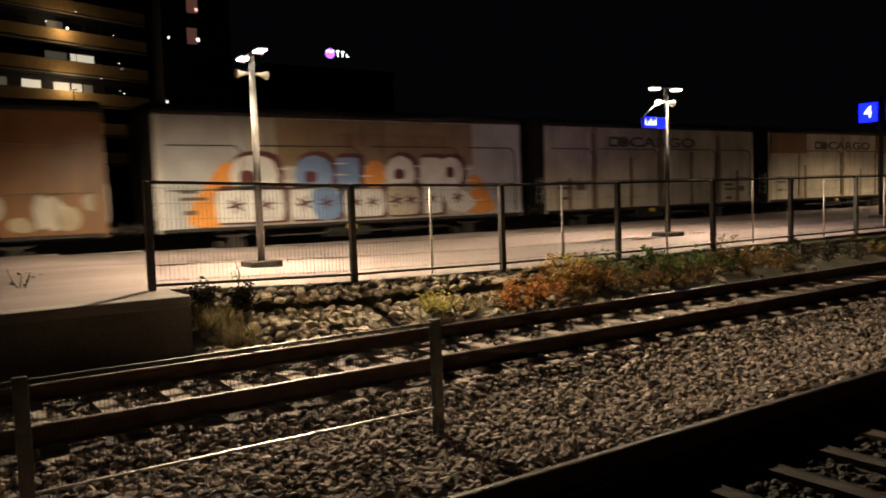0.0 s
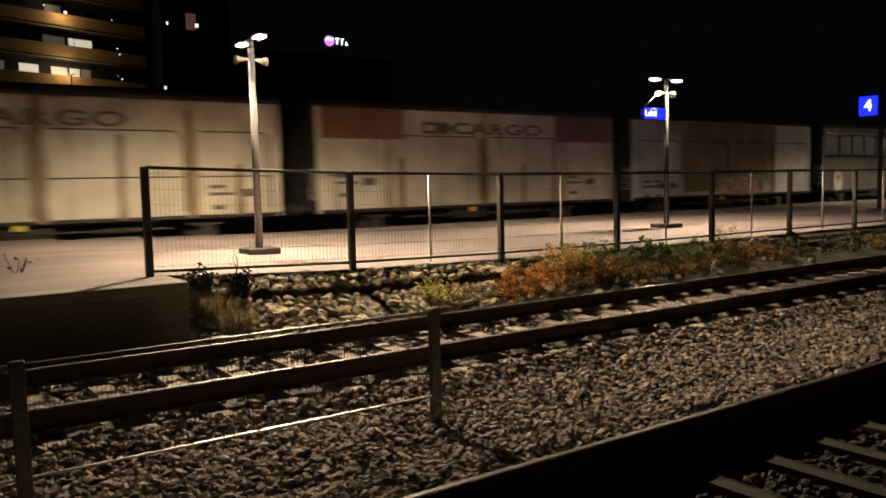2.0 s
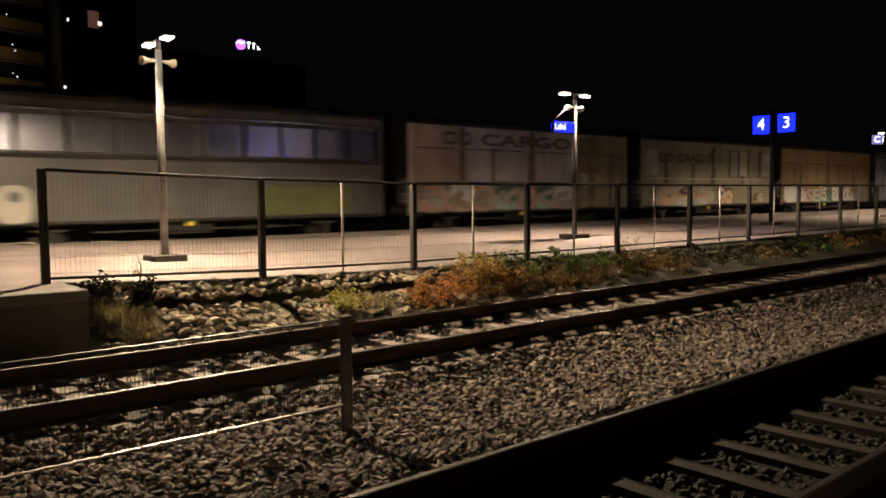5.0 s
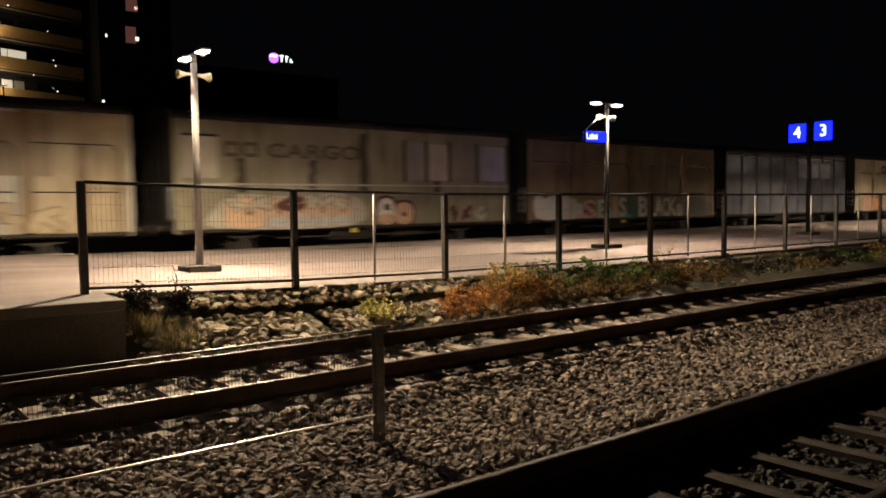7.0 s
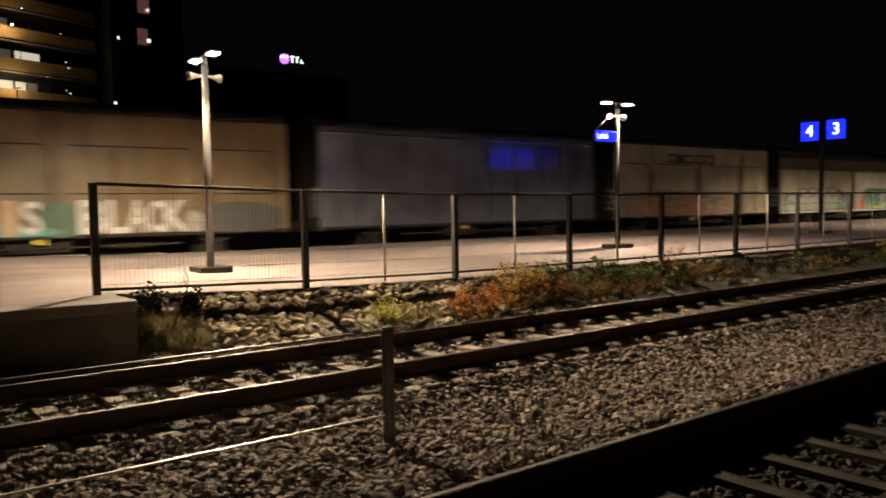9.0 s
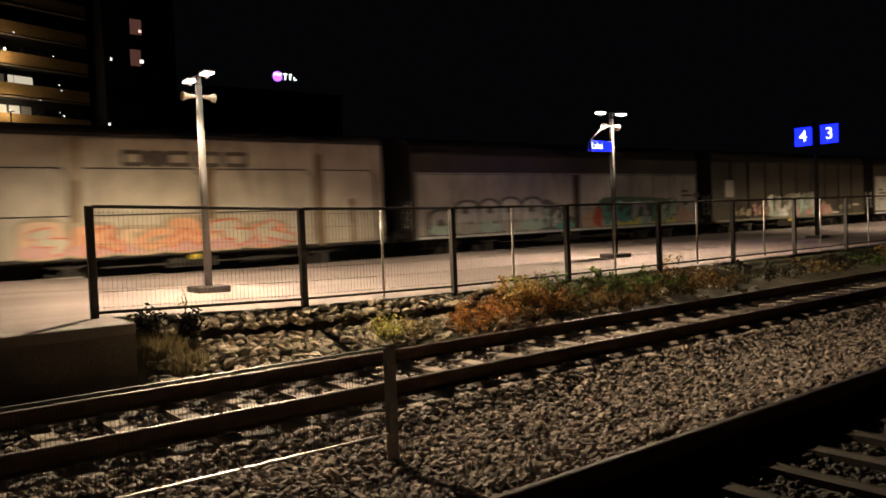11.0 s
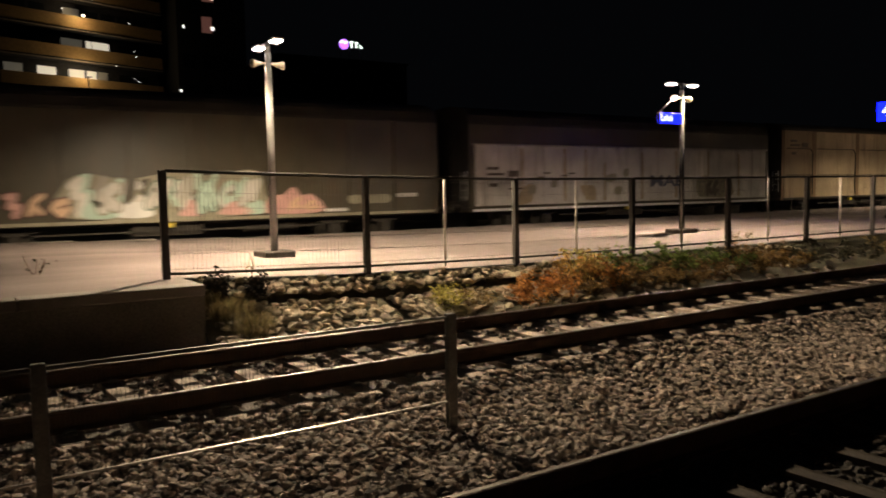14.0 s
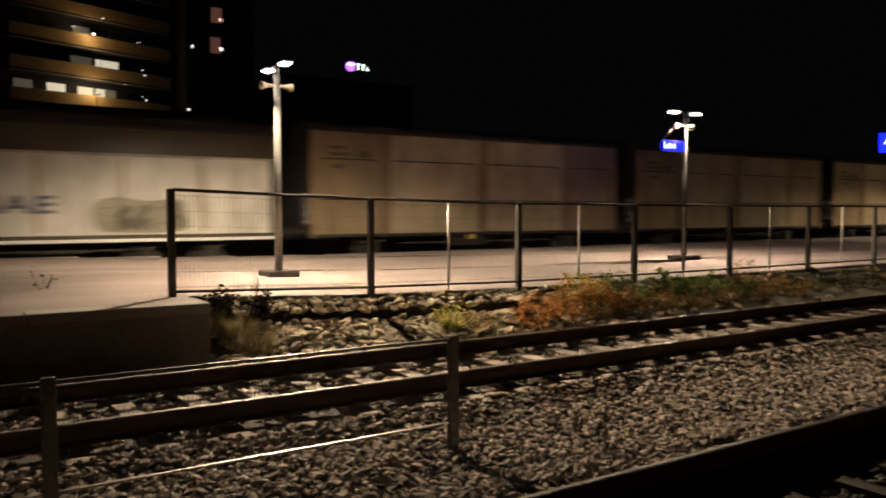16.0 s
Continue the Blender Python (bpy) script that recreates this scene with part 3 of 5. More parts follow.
def underframe(wagon, L, bogies):
    bm = bmesh.new()
    for s in (-1, 1):
        box(bm, 0.05, L - 0.05, s * (HW - 0.16) - 0.05, s * (HW - 0.16) + 0.05, 0.86, 1.065)
    for x in (0.1, L * 0.3, L * 0.5, L * 0.7, L - 0.1):
        box(bm, x - 0.08, x + 0.08, -HW + 0.1, HW - 0.1, 0.88, 1.06)
    box(bm, L * 0.4, L * 0.52, -HW + 0.2, -HW + 0.7, 0.55, 0.88, 0.02)
    tube(bm, (L * 0.6, -0.9, 0.7), (L * 0.7, -0.9, 0.7), 0.18, n=12)
    # truss rod below the long sill
    box(bm, L * 0.25, L * 0.75, -HW + 0.12, -HW + 0.17, 0.66, 0.71)
    part("underframe", bm, M_UNDER, wagon, "black steel underframe")
    for x, s in ((-0.02, -1), (L + 0.02, 1)):
        for y in (-0.9, 0.9):
            bm = bmesh.new()
            tube(bm, (x - s * 0.06, y, 1.06), (x + s * 0.42, y, 1.06), 0.085, n=12)
            tube(bm, (x + s * 0.42, y, 1.06), (x + s * 0.47, y, 1.06), 0.22, 0.2, n=16)
            part("buffer", bm, M_UNDER, wagon)
        bm = bmesh.new()
        tube(bm, (x, 0, 0.98), (x + s * 0.6, 0, 0.98), 0.06, n=8)
        part("coupling", bm, M_UNDER, wagon)
    wheels = []
    at = (2.2, L - 2.2) if not bogies else (1.9, 3.7, L - 3.7, L - 1.9)
    for x in at:
        wheels.append(wheelset(x, wagon))
        for s in (-1, 1):
            bm = bmesh.new()
            box(bm, x - 0.16, x + 0.16, s * 1.12 - 0.12, s * 1.12 + 0.12, 0.34, 0.7, 0.02)
            part("axle_box", bm, M_UNDER, wagon)
            bm = bmesh.new()
            extrude_y(bm, [(x - 0.55, 0.8), (x - 0.55, 0.77), (x - 0.14, 0.68), (x + 0.14, 0.68), (x + 0.55, 0.77), (x + 0.55, 0.8)], s * 1.12 - 0.05, s * 1.12 + 0.05)
            part("leaf_spring", bm, M_UNDER, wagon)
    bm = bmesh.new()
    box(bm, L * 0.45, L * 0.45 + 0.26, -HW - 0.02, -HW + 0.06, 0.78, 0.92, 0.01)
    part("brake_plate", bm, M_YELLOW, wagon, "yellow brake handle plate")
    return wheels


def ladder(wagon, x, label=""):
    bm = bmesh.new()
    for dy in (0, 0.3):
        tube(bm, (x, -HW + 0.12 + dy, 1.3), (x, -HW + 0.12 + dy, 2.3), 0.016, n=6)
    for k in range(4):
        tube(bm, (x, -HW + 0.12, 1.4 + 0.25 * k), (x, -HW + 0.42, 1.4 + 0.25 * k), 0.012, n=6)
    part("ladder", bm, G["white"], wagon, "white end ladder")


def wagon_body(wagon, L, main, doors=(), frame_mat=None, round_roof=0.32, seams=6, column=None, locks=True, top=Z1):
    """Body shell with ribs, doors (x0, x1, paint, top), roof and end walls."""
    ZRr = top + round_roof
    bm = bmesh.new()
    box(bm, 0.05, L - 0.05, -HW, HW, Z0, top)
    part("body", bm, main, wagon)
    bm = bmesh.new()
    extrude_x(bm, section(HW + 0.015, top - 0.03, top + 0.02, ZRr), 0.02, L - 0.02)
    part("roof", bm, M_ROOF, wagon, "dark rounded roof")
    for x in (0.0, L):
        bm = bmesh.new()
        extrude_x(bm, section(HW - 0.01, Z0, top, ZRr - 0.02), x - 0.03, x + 0.03)
        ew = part("end_wall", bm, M_END, wagon, "black ribbed end wall")
        bm = bmesh.new()
        box(bm, -0.07, 0.07, -0.05, 0.05, Z0, top + 0.1, 0.01)
        rib = mesh_of("end_rib", bm, M_END)
        for k in range(5):
            shared("end_rib", rib, ew, pose(x, -1.1 + k * 0.55, 0))
        bm = bmesh.new()
        for y in (-HW - 0.02,):
            box(bm, x - 0.02 if x == 0 else x - 0.12, x + 0.12 if x == 0 else x + 0.02, y, y + 0.07, Z0 - 0.06, top - 0.1, 0.01)
        part("corner_post", bm, frame_mat or main, wagon)
    for x0, x1, pm, z0, z1 in doors:
        bm = bmesh.new()
        box(bm, x0, x1, -HW - 0.05, -HW + 0.01, z0, z1, 0.012)
        d = part("side_panel", bm, pm, wagon)
        bm = bmesh.new()
        w = x1 - x0
        if locks and w > 1.4 and z1 - z0 > 1.6:
            zt, zm = z0 + (z1 - z0) * 0.74, z0 + (z1 - z0) * 0.34
            tube(bm, (x0 + 0.15, -HW - 0.07, zt), (x1 - 0.35, -HW - 0.07, zt), 0.02, n=6)
            tube(bm, (x1 - 0.35, -HW - 0.07, zt), (x1 - 0.16, -HW - 0.07, zt - 0.2), 0.02, n=6)
            tube(bm, (x1 - 0.16, -HW - 0.07, zt - 0.2), (x1 - 0.16, -HW - 0.07, z0 + 0.1), 0.02, n=6)
            tube(bm, (x0 + 0.12, -HW - 0.07, zm), (x1 - 0.2, -HW - 0.07, zm), 0.018, n=6)
            part("locking_bar", bm, M_UNDER if pm is not P["rust"] else P["brown"], d, "dark locking bars")
        else:
            bm.free()
    bm = bmesh.new()
    box(bm, 0.06, L - 0.06, -HW - 0.06, -HW + 0.0, Z0 - 0.03, Z0 + 0.05)
    box(bm, 0.06, L - 0.06, -HW - 0.055, -HW + 0.0, top - 0.09, top - 0.02)
    part("sill", bm, M_UNDER, wagon)
    if seams:
        for k in range(1, seams):
            x = L * k / seams
            bm = bmesh.new()
            box(bm, x - 0.04, x + 0.04, -HW - 0.06, -HW, Z0 + 0.05, top - 0.1, 0.008)
            part("rib", bm, frame_mat or main, wagon)
    if column:
        for u, wd in ((0.2, 0.34), (0.5, 0.3), (0.8, 0.34)):
            bm = bmesh.new()
            box(bm, L * u - wd / 2, L * u + wd / 2, -HW - 0.064, -HW - 0.03, Z0 + 0.06, top - 0.12, 0.01)
            part("door_column", bm, column, wagon, "rust-stained column between the doors")
    ladder(wagon, -0.06)
    ladder(wagon, L + 0.06)


def data_plates(wagon, x, z=1.75):
    for dx, dz, w, h in ((0, 0.25, 0.5, 0.1), (0, 0.05, 0.75, 0.09), (0.95, 0.0, 0.45, 0.22), (0.1, -0.35, 0.35, 0.12)):
        bm = bmesh.new()
        box(bm, x + dx, x + dx + w, -HW - 0.075, -HW - 0.045, z + dz, z + dz + h)
        part("data_plate", bm, M_DARKTEXT, wagon, "small dark lettering block")


def bars(wagon, x, z, widths, h, material, name="lettering_bar", depth=0.07):
    """Large lettering shown as plain hollow bars."""
    for w in widths:
        e = 0.26 * h
        ring = [[(0, 0), (1, 0), (1, 1), (0, 1), (0, 0)]] if w > 0.55 and h > 0.3 else [[(0, 0.5), (1, 0.5)]]
        part(name, strokes_mesh(ring, x + e / 2, z + e / 2, w * 0.86 - e, h - e, e if len(ring[0]) > 2 else h, -HW - 0.066), material, wagon, "faded bar of lettering")
        x += w


def blob(wagon, pts, material, layer=0, name="graffiti_shape", label=""):
    """A flat sprayed shape with a rounded outline round the given (x, z) points."""
    k = len(pts)
    out = []
    for i in range(k):
        p0, p1, p2, p3 = (Vector(pts[(i + j - 1) % k]) for j in range(4))
        for u in (0, 0.25, 0.5, 0.75):
            out.append(0.5 * (2 * p1 + (p2 - p0) * u + (2 * p0 - 5 * p1 + 4 * p2 - p3) * u * u + (3 * p1 - p0 - 3 * p2 + p3) * u ** 3))
    bm = bmesh.new()
    y = -HW - 0.068 - layer * 0.004
    extrude_y(bm, [(q.x, q.y) for q in out], y - 0.003, y + 0.012)
    return part(name, bm, material, wagon, label)


def strokes_mesh(lines, x, z, w, h, width, y):
    """Rounded thick strokes, each laid a hair above the one before."""
    bm = bmesh.new()
    k = 0
    for line in lines:
        pts = [Vector((x + u * w, z + v * h)) for u, v in line]
        for p0, p1 in zip(pts, pts[1:]):
            d = (p1 - p0).normalized() * width / 2
            n = Vector((-d.y, d.x))
            out = [p0 + n * math.cos(a) - d * math.sin(a) for a in (0.0, 0.8, 1.57, 2.34, 3.14)] + [p1 - n * math.cos(a) + d * math.sin(a) for a in (0.0, 0.8, 1.57, 2.34, 3.14)]
            extrude_y(bm, [(q.x, q.y) for q in out], y - 0.003 - 0.0006 * k, y + 0.01)
            k += 1
    return bm


def scrawl(wagon, word, x0, x1, z0, z1, material, edge=None, name="graffiti_tag", label="sprayed graffiti lettering"):
    """Sprayed capitals fitted between x0 and x1."""
    for m, off, lay in ((edge, 0.06, 0.0), (material, 0.025, 0.006)):
        if m is None:
            continue
        cu = bpy.data.curves.new("tag", "FONT")
        cu.body, cu.size, cu.extrude, cu.offset, cu.resolution_u = word, 1.0, 0.004, off, 3
        ob = bpy.data.objects.new("tag", cu)
        scene.collection.objects.link(ob)
        bpy.context.view_layer.update()
        me = bpy.data.meshes.new_from_object(ob.evaluated_get(bpy.context.evaluated_depsgraph_get()))
        bpy.data.objects.remove(ob)
        bm = bmesh.new()
        bm.from_mesh(me)
        bpy.data.meshes.remove(me)
        lo = [min(v.co[i] for v in bm.verts) for i in (0, 1)]
        hi = [max(v.co[i] for v in bm.verts) for i in (0, 1)]
        for v in bm.verts:
            v.co = Vector((x0 + (v.co.x - lo[0]) / (hi[0] - lo[0]) * (x1 - x0), -HW - 0.085 - lay - v.co.z, z0 + (v.co.y - lo[1]) / (hi[1] - lo[1]) * (z1 - z0)))
        part(name, bm, m, wagon, label)


def mush(wagon, x0, x1, z0, z1, colours, n, rnd):
    """Faded graffiti that cannot be made out: overlapping rounded patches."""
    for i in range(n):
        cx, w = x0 + (x1 - x0) * (i + rnd.random()) / n, (x1 - x0) / n * rnd.uniform(0.7, 1.5)
        h = (z1 - z0) * rnd.uniform(0.35, 0.95)
        cz = z0 + h / 2 if i % 3 else z1 - h / 2
        pts = [(min(x1, max(x0, cx + w * rnd.uniform(0.55, 0.85) * math.cos(a * 0.9))), max(z0, cz + h * rnd.uniform(0.38, 0.55) * math.sin(a * 0.9))) for a in range(7)]
        blob(wagon, pts, colours[rnd.randrange(len(colours))], i % 7, label="faded graffiti patch")


def wild(wagon, x0, x1, z0, z1, fills, edges, n, rnd):
    """Interlocking sprayed hooks and shards with dark rims, no readable letters."""
    step = (x1 - x0) / n
    for i in range(n):
        x, w = x0 + step * i - step * 0.1, step * rnd.uniform(1.0, 1.35)
        h = (z1 - z0) * rnd.uniform(0.75, 1.0)
        lean = rnd.uniform(-0.25, 0.3)
        kind = i % 4
        if kind == 0:
            g = [[(0.1, 0.9), (0.5, 0.98), (0.35, 0.5), (0.8, 0.45), (0.6, 0.05)]]
        elif kind == 1:
            g = [[(0.2, 0.05), (0.3, 0.6), (0.75, 0.95)], [(0.3, 0.55), (0.85, 0.15)]]
        elif kind == 2:
            g = [[(0.85, 0.8), (0.4, 0.7), (0.15, 0.3), (0.55, 0.05), (0.95, 0.3)]]
        else:
            g = [[(0.1, 0.2), (0.45, 0.85), (0.6, 0.3), (0.95, 0.9)]]
        g = [[(u + lean * (v - 0.5) + rnd.uniform(-0.09, 0.09), min(1, max(0, v + rnd.uniform(-0.08, 0.08)))) for u, v in ln] for ln in g]
        f = rnd.uniform(0.24, 0.34) * min(w, h)
        y = -HW - 0.084 - 0.012 * (i % 2)
        part("graffiti_rim", strokes_mesh(g, x + f / 2, z0 + f / 2, w - f, h - f, f * 1.4, y), edges[rnd.randrange(len(edges))], wagon, "dark graffiti outline")
        part("graffiti_stroke", strokes_mesh(g, x + f / 2, z0 + f / 2, w - f, h - f, f, y - 0.005), fills[rnd.randrange(len(fills))], wagon, "fat sprayed graffiti stroke")


WAGONS = []


def wagon(u0, u1, label, bogies=False):
    w = thing("goods_wagon", label, "goods wagon", "wagons of the goods train", u0, YT, 0)
    WAGONS.append((w, u0, underframe(w, u1 - u0, bogies)))
    return w, u1 - u0


def four_panels(L, ends, mids, z_top=Z1 - 0.12, z0=Z0 + 0.06):
    e = L * 0.2
    return [(0.14, e, ends, z0, z_top), (e + 0.1, L / 2 - 0.06, mids, z0, z_top), (L / 2 + 0.06, L - e - 0.1, mids, z0, z_top), (L - e, L - 0.14, ends, z0, z_top)]


def plate(wagon, x0, x1, z0, z1, material, name="side_panel", label="", proud=0.06):
    """A sheet fixed flat on the wagon's side."""
    bm = bmesh.new()
    box(bm, x0, x1, -HW - proud, -HW - 0.02, z0, z1, 0.008)
    return part(name, bm, material, wagon, label)


def stain(wagon, x, width, z0, z1, material, seed):
    """Rust run: a ragged strip that widens and narrows on its way down."""
    rn = random.Random(seed)
    zs = [z1 + (z0 - z1) * k / 6 for k in range(7)]
    lft = [(x - width * rn.uniform(0.25, 0.65), z) for z in zs]
    rgt = [(x + width * rn.uniform(0.25, 0.65), z) for z in zs[::-1]]
    blob(wagon, lft + rgt, material, -1, "rust_stain", "brown rust run")


def fat(wagon, x0, x1, z0, z1, fill, rim, holes=(), low=None, r=0.3):
    """A balloon letter: dark rim, pale body, small dark holes and a tinted foot."""
    def ring(d):
        q = min(r, (x1 - x0) * 0.4, (z1 - z0) * 0.4)
        l0, r0, b0, t0 = x0 - d, x1 + d, z0 - d * 0.3, z1 + d
        return [(l0, b0 + q), (l0, t0 - q), (l0 + q * 0.3, t0 - q * 0.3), (l0 + q, t0), (r0 - q, t0), (r0 - q * 0.3, t0 - q * 0.3), (r0, t0 - q), (r0, b0 + q), (r0 - q * 0.4, b0), (l0 + q * 0.4, b0)]
    blob(wagon, ring(0.09), rim, 0, "graffiti_rim", "dark graffiti outline")
    blob(wagon, ring(0.0), fill, 2, "graffiti_letter", "fat sprayed balloon letter")
    if low:
        blob(wagon, [(x0 + 0.03, z0 + 0.02), (x0 + 0.02, z0 + (z1 - z0) * 0.3), ((x0 + x1) / 2, z0 + (z1 - z0) * 0.38), (x1 - 0.02, z0 + (z1 - z0) * 0.28), (x1 - 0.03, z0 + 0.02)], low, 3, label="tinted foot of a graffiti letter")
    for hx, hz, hr in holes:
        blob(wagon, [(hx - hr, hz - hr * 0.7), (hx - hr * 0.8, hz + hr), (hx + hr, hz + hr * 0.8), (hx + hr * 0.9, hz - hr)], rim, 4, label="dark graffiti hole")


rnd = random.Random(3)
# a: rust brown
w, L = wagon(-8.60, 4.30, "rust-brown covered goods wagon with peeling cream graffiti")
wagon_body(w, L, P["rust"], doors=four_panels(L, P["rust"], P["rust"]))
mush(w, 5.0, 12.6, 1.12, 2.1, [P["cream"], P["pale"], P["tan"]], 22, rnd)
# b: white with brown upper middle and bubble letters
w, L = wagon(5.60, 18.50, "white covered goods wagon with large bubble-letter graffiti")
wagon_body(w, L, P["white"], doors=four_panels(L, P["lightgrey"], P["pale"]))
bm = bmesh.new()
box(bm, L * 0.27, L * 0.83, -HW - 0.062, -HW - 0.04, 2.75, Z1 - 0.13)
part("painted_band", bm, P["khaki"], w, "brown painted upper band")
bars(w, L * 0.42, 3.35, (0.5, 0.5, 0.3, 0.6, 0.6, 0.5, 0.6, 0.55), 0.42, P["brown"])
blob(w, [(0.85, 1.12), (0.95, 1.7), (1.4, 2.3), (1.85, 2.85), (2.3, 2.7), (2.0, 2.0), (1.9, 1.12)], G["orange"], 0, label="orange graffiti cloud")
blob(w, [(10.3, 1.15), (11.6, 1.15), (11.3, 1.8), (10.9, 2.4), (10.5, 2.3), (10.6, 1.8)], G["orange"], 0, label="orange graffiti edge")


def bubble(x0, x1, z0, z1, fill, layer=2, shade=True, r=0.2):
    """A rounded block of bubble lettering with a maroon shade behind it."""
    def pts(d, e):
        a, b, c, f = x0 + d, x1 + d + e, z0 - e * 0.5, z1 + e
        q = min(r, (b - a) * 0.45, (f - c) * 0.45)
        g = q * 0.3
        return [(a, c + q), (a, f - q), (a + g, f - g), (a + q, f), (b - q, f), (b - g, f - g), (b, f - q), (b, c + q), (b - g, c + g), (b - q, c), (a + q, c), (a + g, c + g)]
    if shade:
        blob(w, pts(0.04, 0.13), G["maroon"], layer - 2, label="dark maroon graffiti shade")
    blob(w, pts(0, 0), fill, layer, label="fat rounded graffiti stroke")


def star(cx, cz, size, layer=6):
    for k in range(3):
        a = 1.05 * k + 0.3
        d = Vector((math.cos(a), math.sin(a) * 0.8)) * size
        n = Vector((-d.y, d.x)) * 0.12
        c = Vector((cx, cz))
        blob(w, [tuple(c - d - n), tuple(c + d - n), tuple(c + d + n), tuple(c - d + n)], G["maroon"], layer + k, label="dark star mark")


for x0, x1, low, top, a, b, hole in ((1.6, 3.65, "white", "white", 2.05, 3.5, (2.55, 2.4, 0.2)), (3.85, 5.5, "white", "blue", 4.05, 5.3, (4.55, 2.4, 0.17)), (7.2, 8.45, "cream", "white", 7.2, 8.3, (7.7, 2.45, 0.16))):
    bubble(a, b, 1.9, 3.05, G[top], 2, r=0.5)
    bubble(x0, x1, 1.14, 2.05, P["cream"] if low == "cream" else G[low], 4)
    hx, hz, hr = hole
    blob(w, [(hx - hr, hz - hr * 0.8), (hx - hr * 0.9, hz + hr), (hx + hr, hz + hr * 0.9), (hx + hr, hz - hr * 0.7)], G["maroon"], 5, label="dark graffiti hole")
    star(x0 + (x1 - x0) * 0.28, 1.62, 0.24)
    star(x0 + (x1 - x0) * 0.72, 1.62, 0.22)
blob(w, [(4.7, 1.16), (4.6, 2.0), (5.4, 2.0), (5.48, 1.2)], G["blue"], 5, label="blue graffiti tint")
bubble(5.45, 6.25, 1.3, 3.0, G["blue"], 2, r=0.15)
bubble(5.65, 7.1, 1.14, 2.0, G["white"], 4)
star(6.05, 1.6, 0.2)
star(6.65, 1.6, 0.2)
blob(w, [(6.4, 2.15), (7.05, 2.1), (7.1, 2.8), (6.6, 2.85)], G["orange"], 3, label="orange graffiti patch")
bubble(8.55, 9.35, 1.14, 3.0, G["white"], 2, r=0.15)
bubble(9.2, 10.25, 2.0, 3.0, G["white"], 3, r=0.4)
blob(w, [(9.6, 2.35), (9.6, 2.65), (9.85, 2.65), (9.85, 2.35)], G["maroon"], 5, label="dark graffiti hole")
blob(w, [(9.3, 2.1), (9.9, 2.1), (10.75, 1.45), (10.3, 1.14), (9.65, 1.3)], G["white"], 4, label="fat rounded graffiti stroke")
star(8.95, 1.65, 0.2)
star(10.0, 1.65, 0.2)
for k, (dx, dz) in enumerate(((3.55, 2.65), (3.65, 2.3), (5.35, 2.8), (5.4, 2.45), (6.3, 2.4), (7.1, 1.5), (8.3, 2.7), (8.35, 2.3), (10.3, 2.6), (10.35, 2.2), (10.6, 1.9), (10.7, 1.5))):
    bm = bmesh.new()
    box(bm, dx, dx + 0.4, -HW - 0.1, -HW - 0.07, dz, dz + 0.035)
    part("highlight_dash", bm, G["white"], w, "white spray highlight")
data_plates(w, 0.6)
# c: cream
w, L = wagon(19.70, 32.57, "cream covered goods wagon with dirty panels and faded lettering")
wagon_body(w, L, P["cream"], doors=four_panels(L, P["cream"], P["cream"]), seams=0, column=P["tan"])
bars(w, L * 0.26, 3.42, (0.7, 0.35), 0.42, M_DARKTEXT)
scrawl(w, "CARGO", 4.5, 8.6, 3.42, 3.84, M_DARKTEXT, None, "lettering", "faded dark lettering")
data_plates(w, 0.6)
for k, (sx, sw, sz) in enumerate(((2.5, 0.25, 3.9), (6.4, 0.4, 4.1), (10.2, 0.3, 3.9), (4.6, 0.16, 3.0), (8.4, 0.2, 3.2), (11.6, 0.2, 2.4), (1.2, 0.2, 2.2))):
    stain(w, sx, sw, 1.0, sz, P["umber"], 30 + k)
data_plates(w, 10.7, 1.5)
# d: cream with brown upper end corners
w, L = wagon(33.80, 46.64, "cream covered goods wagon with rust-brown upper corners")
wagon_body(w, L, P["cream"], doors=four_panels(L, P["cream"], P["cream"]), seams=0, column=P["tan"])
for x0, x1 in ((0.12, L * 0.24), (9.76, L - 0.12)):
    plate(w, x0, x1, 3.22, Z1 - 0.1, P["rust"], "corner_panel", "rust-brown upper corner panel", 0.09)
bars(w, L * 0.3, 3.42, (0.7, 0.35), 0.4, M_DARKTEXT)
scrawl(w, "CARGO", 5.0, 9.1, 3.42, 3.82, M_DARKTEXT, None, "lettering", "faded dark lettering")
for k, (sx, sw, sz) in enumerate(((6.4, 0.3, 3.3), (3.0, 0.2, 2.6), (9.72, 0.2, 3.2), (8.2, 0.14, 2.4))):
    stain(w, sx, sw, 1.0, sz, P["umber"], 40 + k)
data_plates(w, 0.6)
data_plates(w, 10.4, 1.6)
# e: grey ends, brown middle
w, L = wagon(47.80, 60.68, "covered goods wagon with grey ends and a brown middle")
wagon_body(w, L, P["lightgrey"], doors=[(0.14, 3.18, P["lightgrey"], Z0 + 0.06, Z1 - 0.12), (3.24, L / 2 - 0.05, P["umber"], Z0 + 0.06, Z1 - 0.12), (L / 2 + 0.05, 9.86, P["umber"], Z0 + 0.06, Z1 - 0.12), (9.92, L - 0.14, P["lightgrey"], Z0 + 0.06, Z1 - 0.12)], seams=0)
for k, (sx, sw, sz) in enumerate(((4.4, 0.5, 4.0), (5.6, 0.3, 3.9), (7.4, 0.6, 4.1), (9.2, 0.4, 4.0), (6.42, 0.3, 4.1))):
    stain(w, sx, sw, 1.9, sz, P["brown"], 50 + k)
blob(w, [(3.4, 1.02), (3.5, 1.15), (5.0, 1.2), (6.3, 1.12), (6.35, 1.02)], P["cream"], 0, label="pale peeled strip")
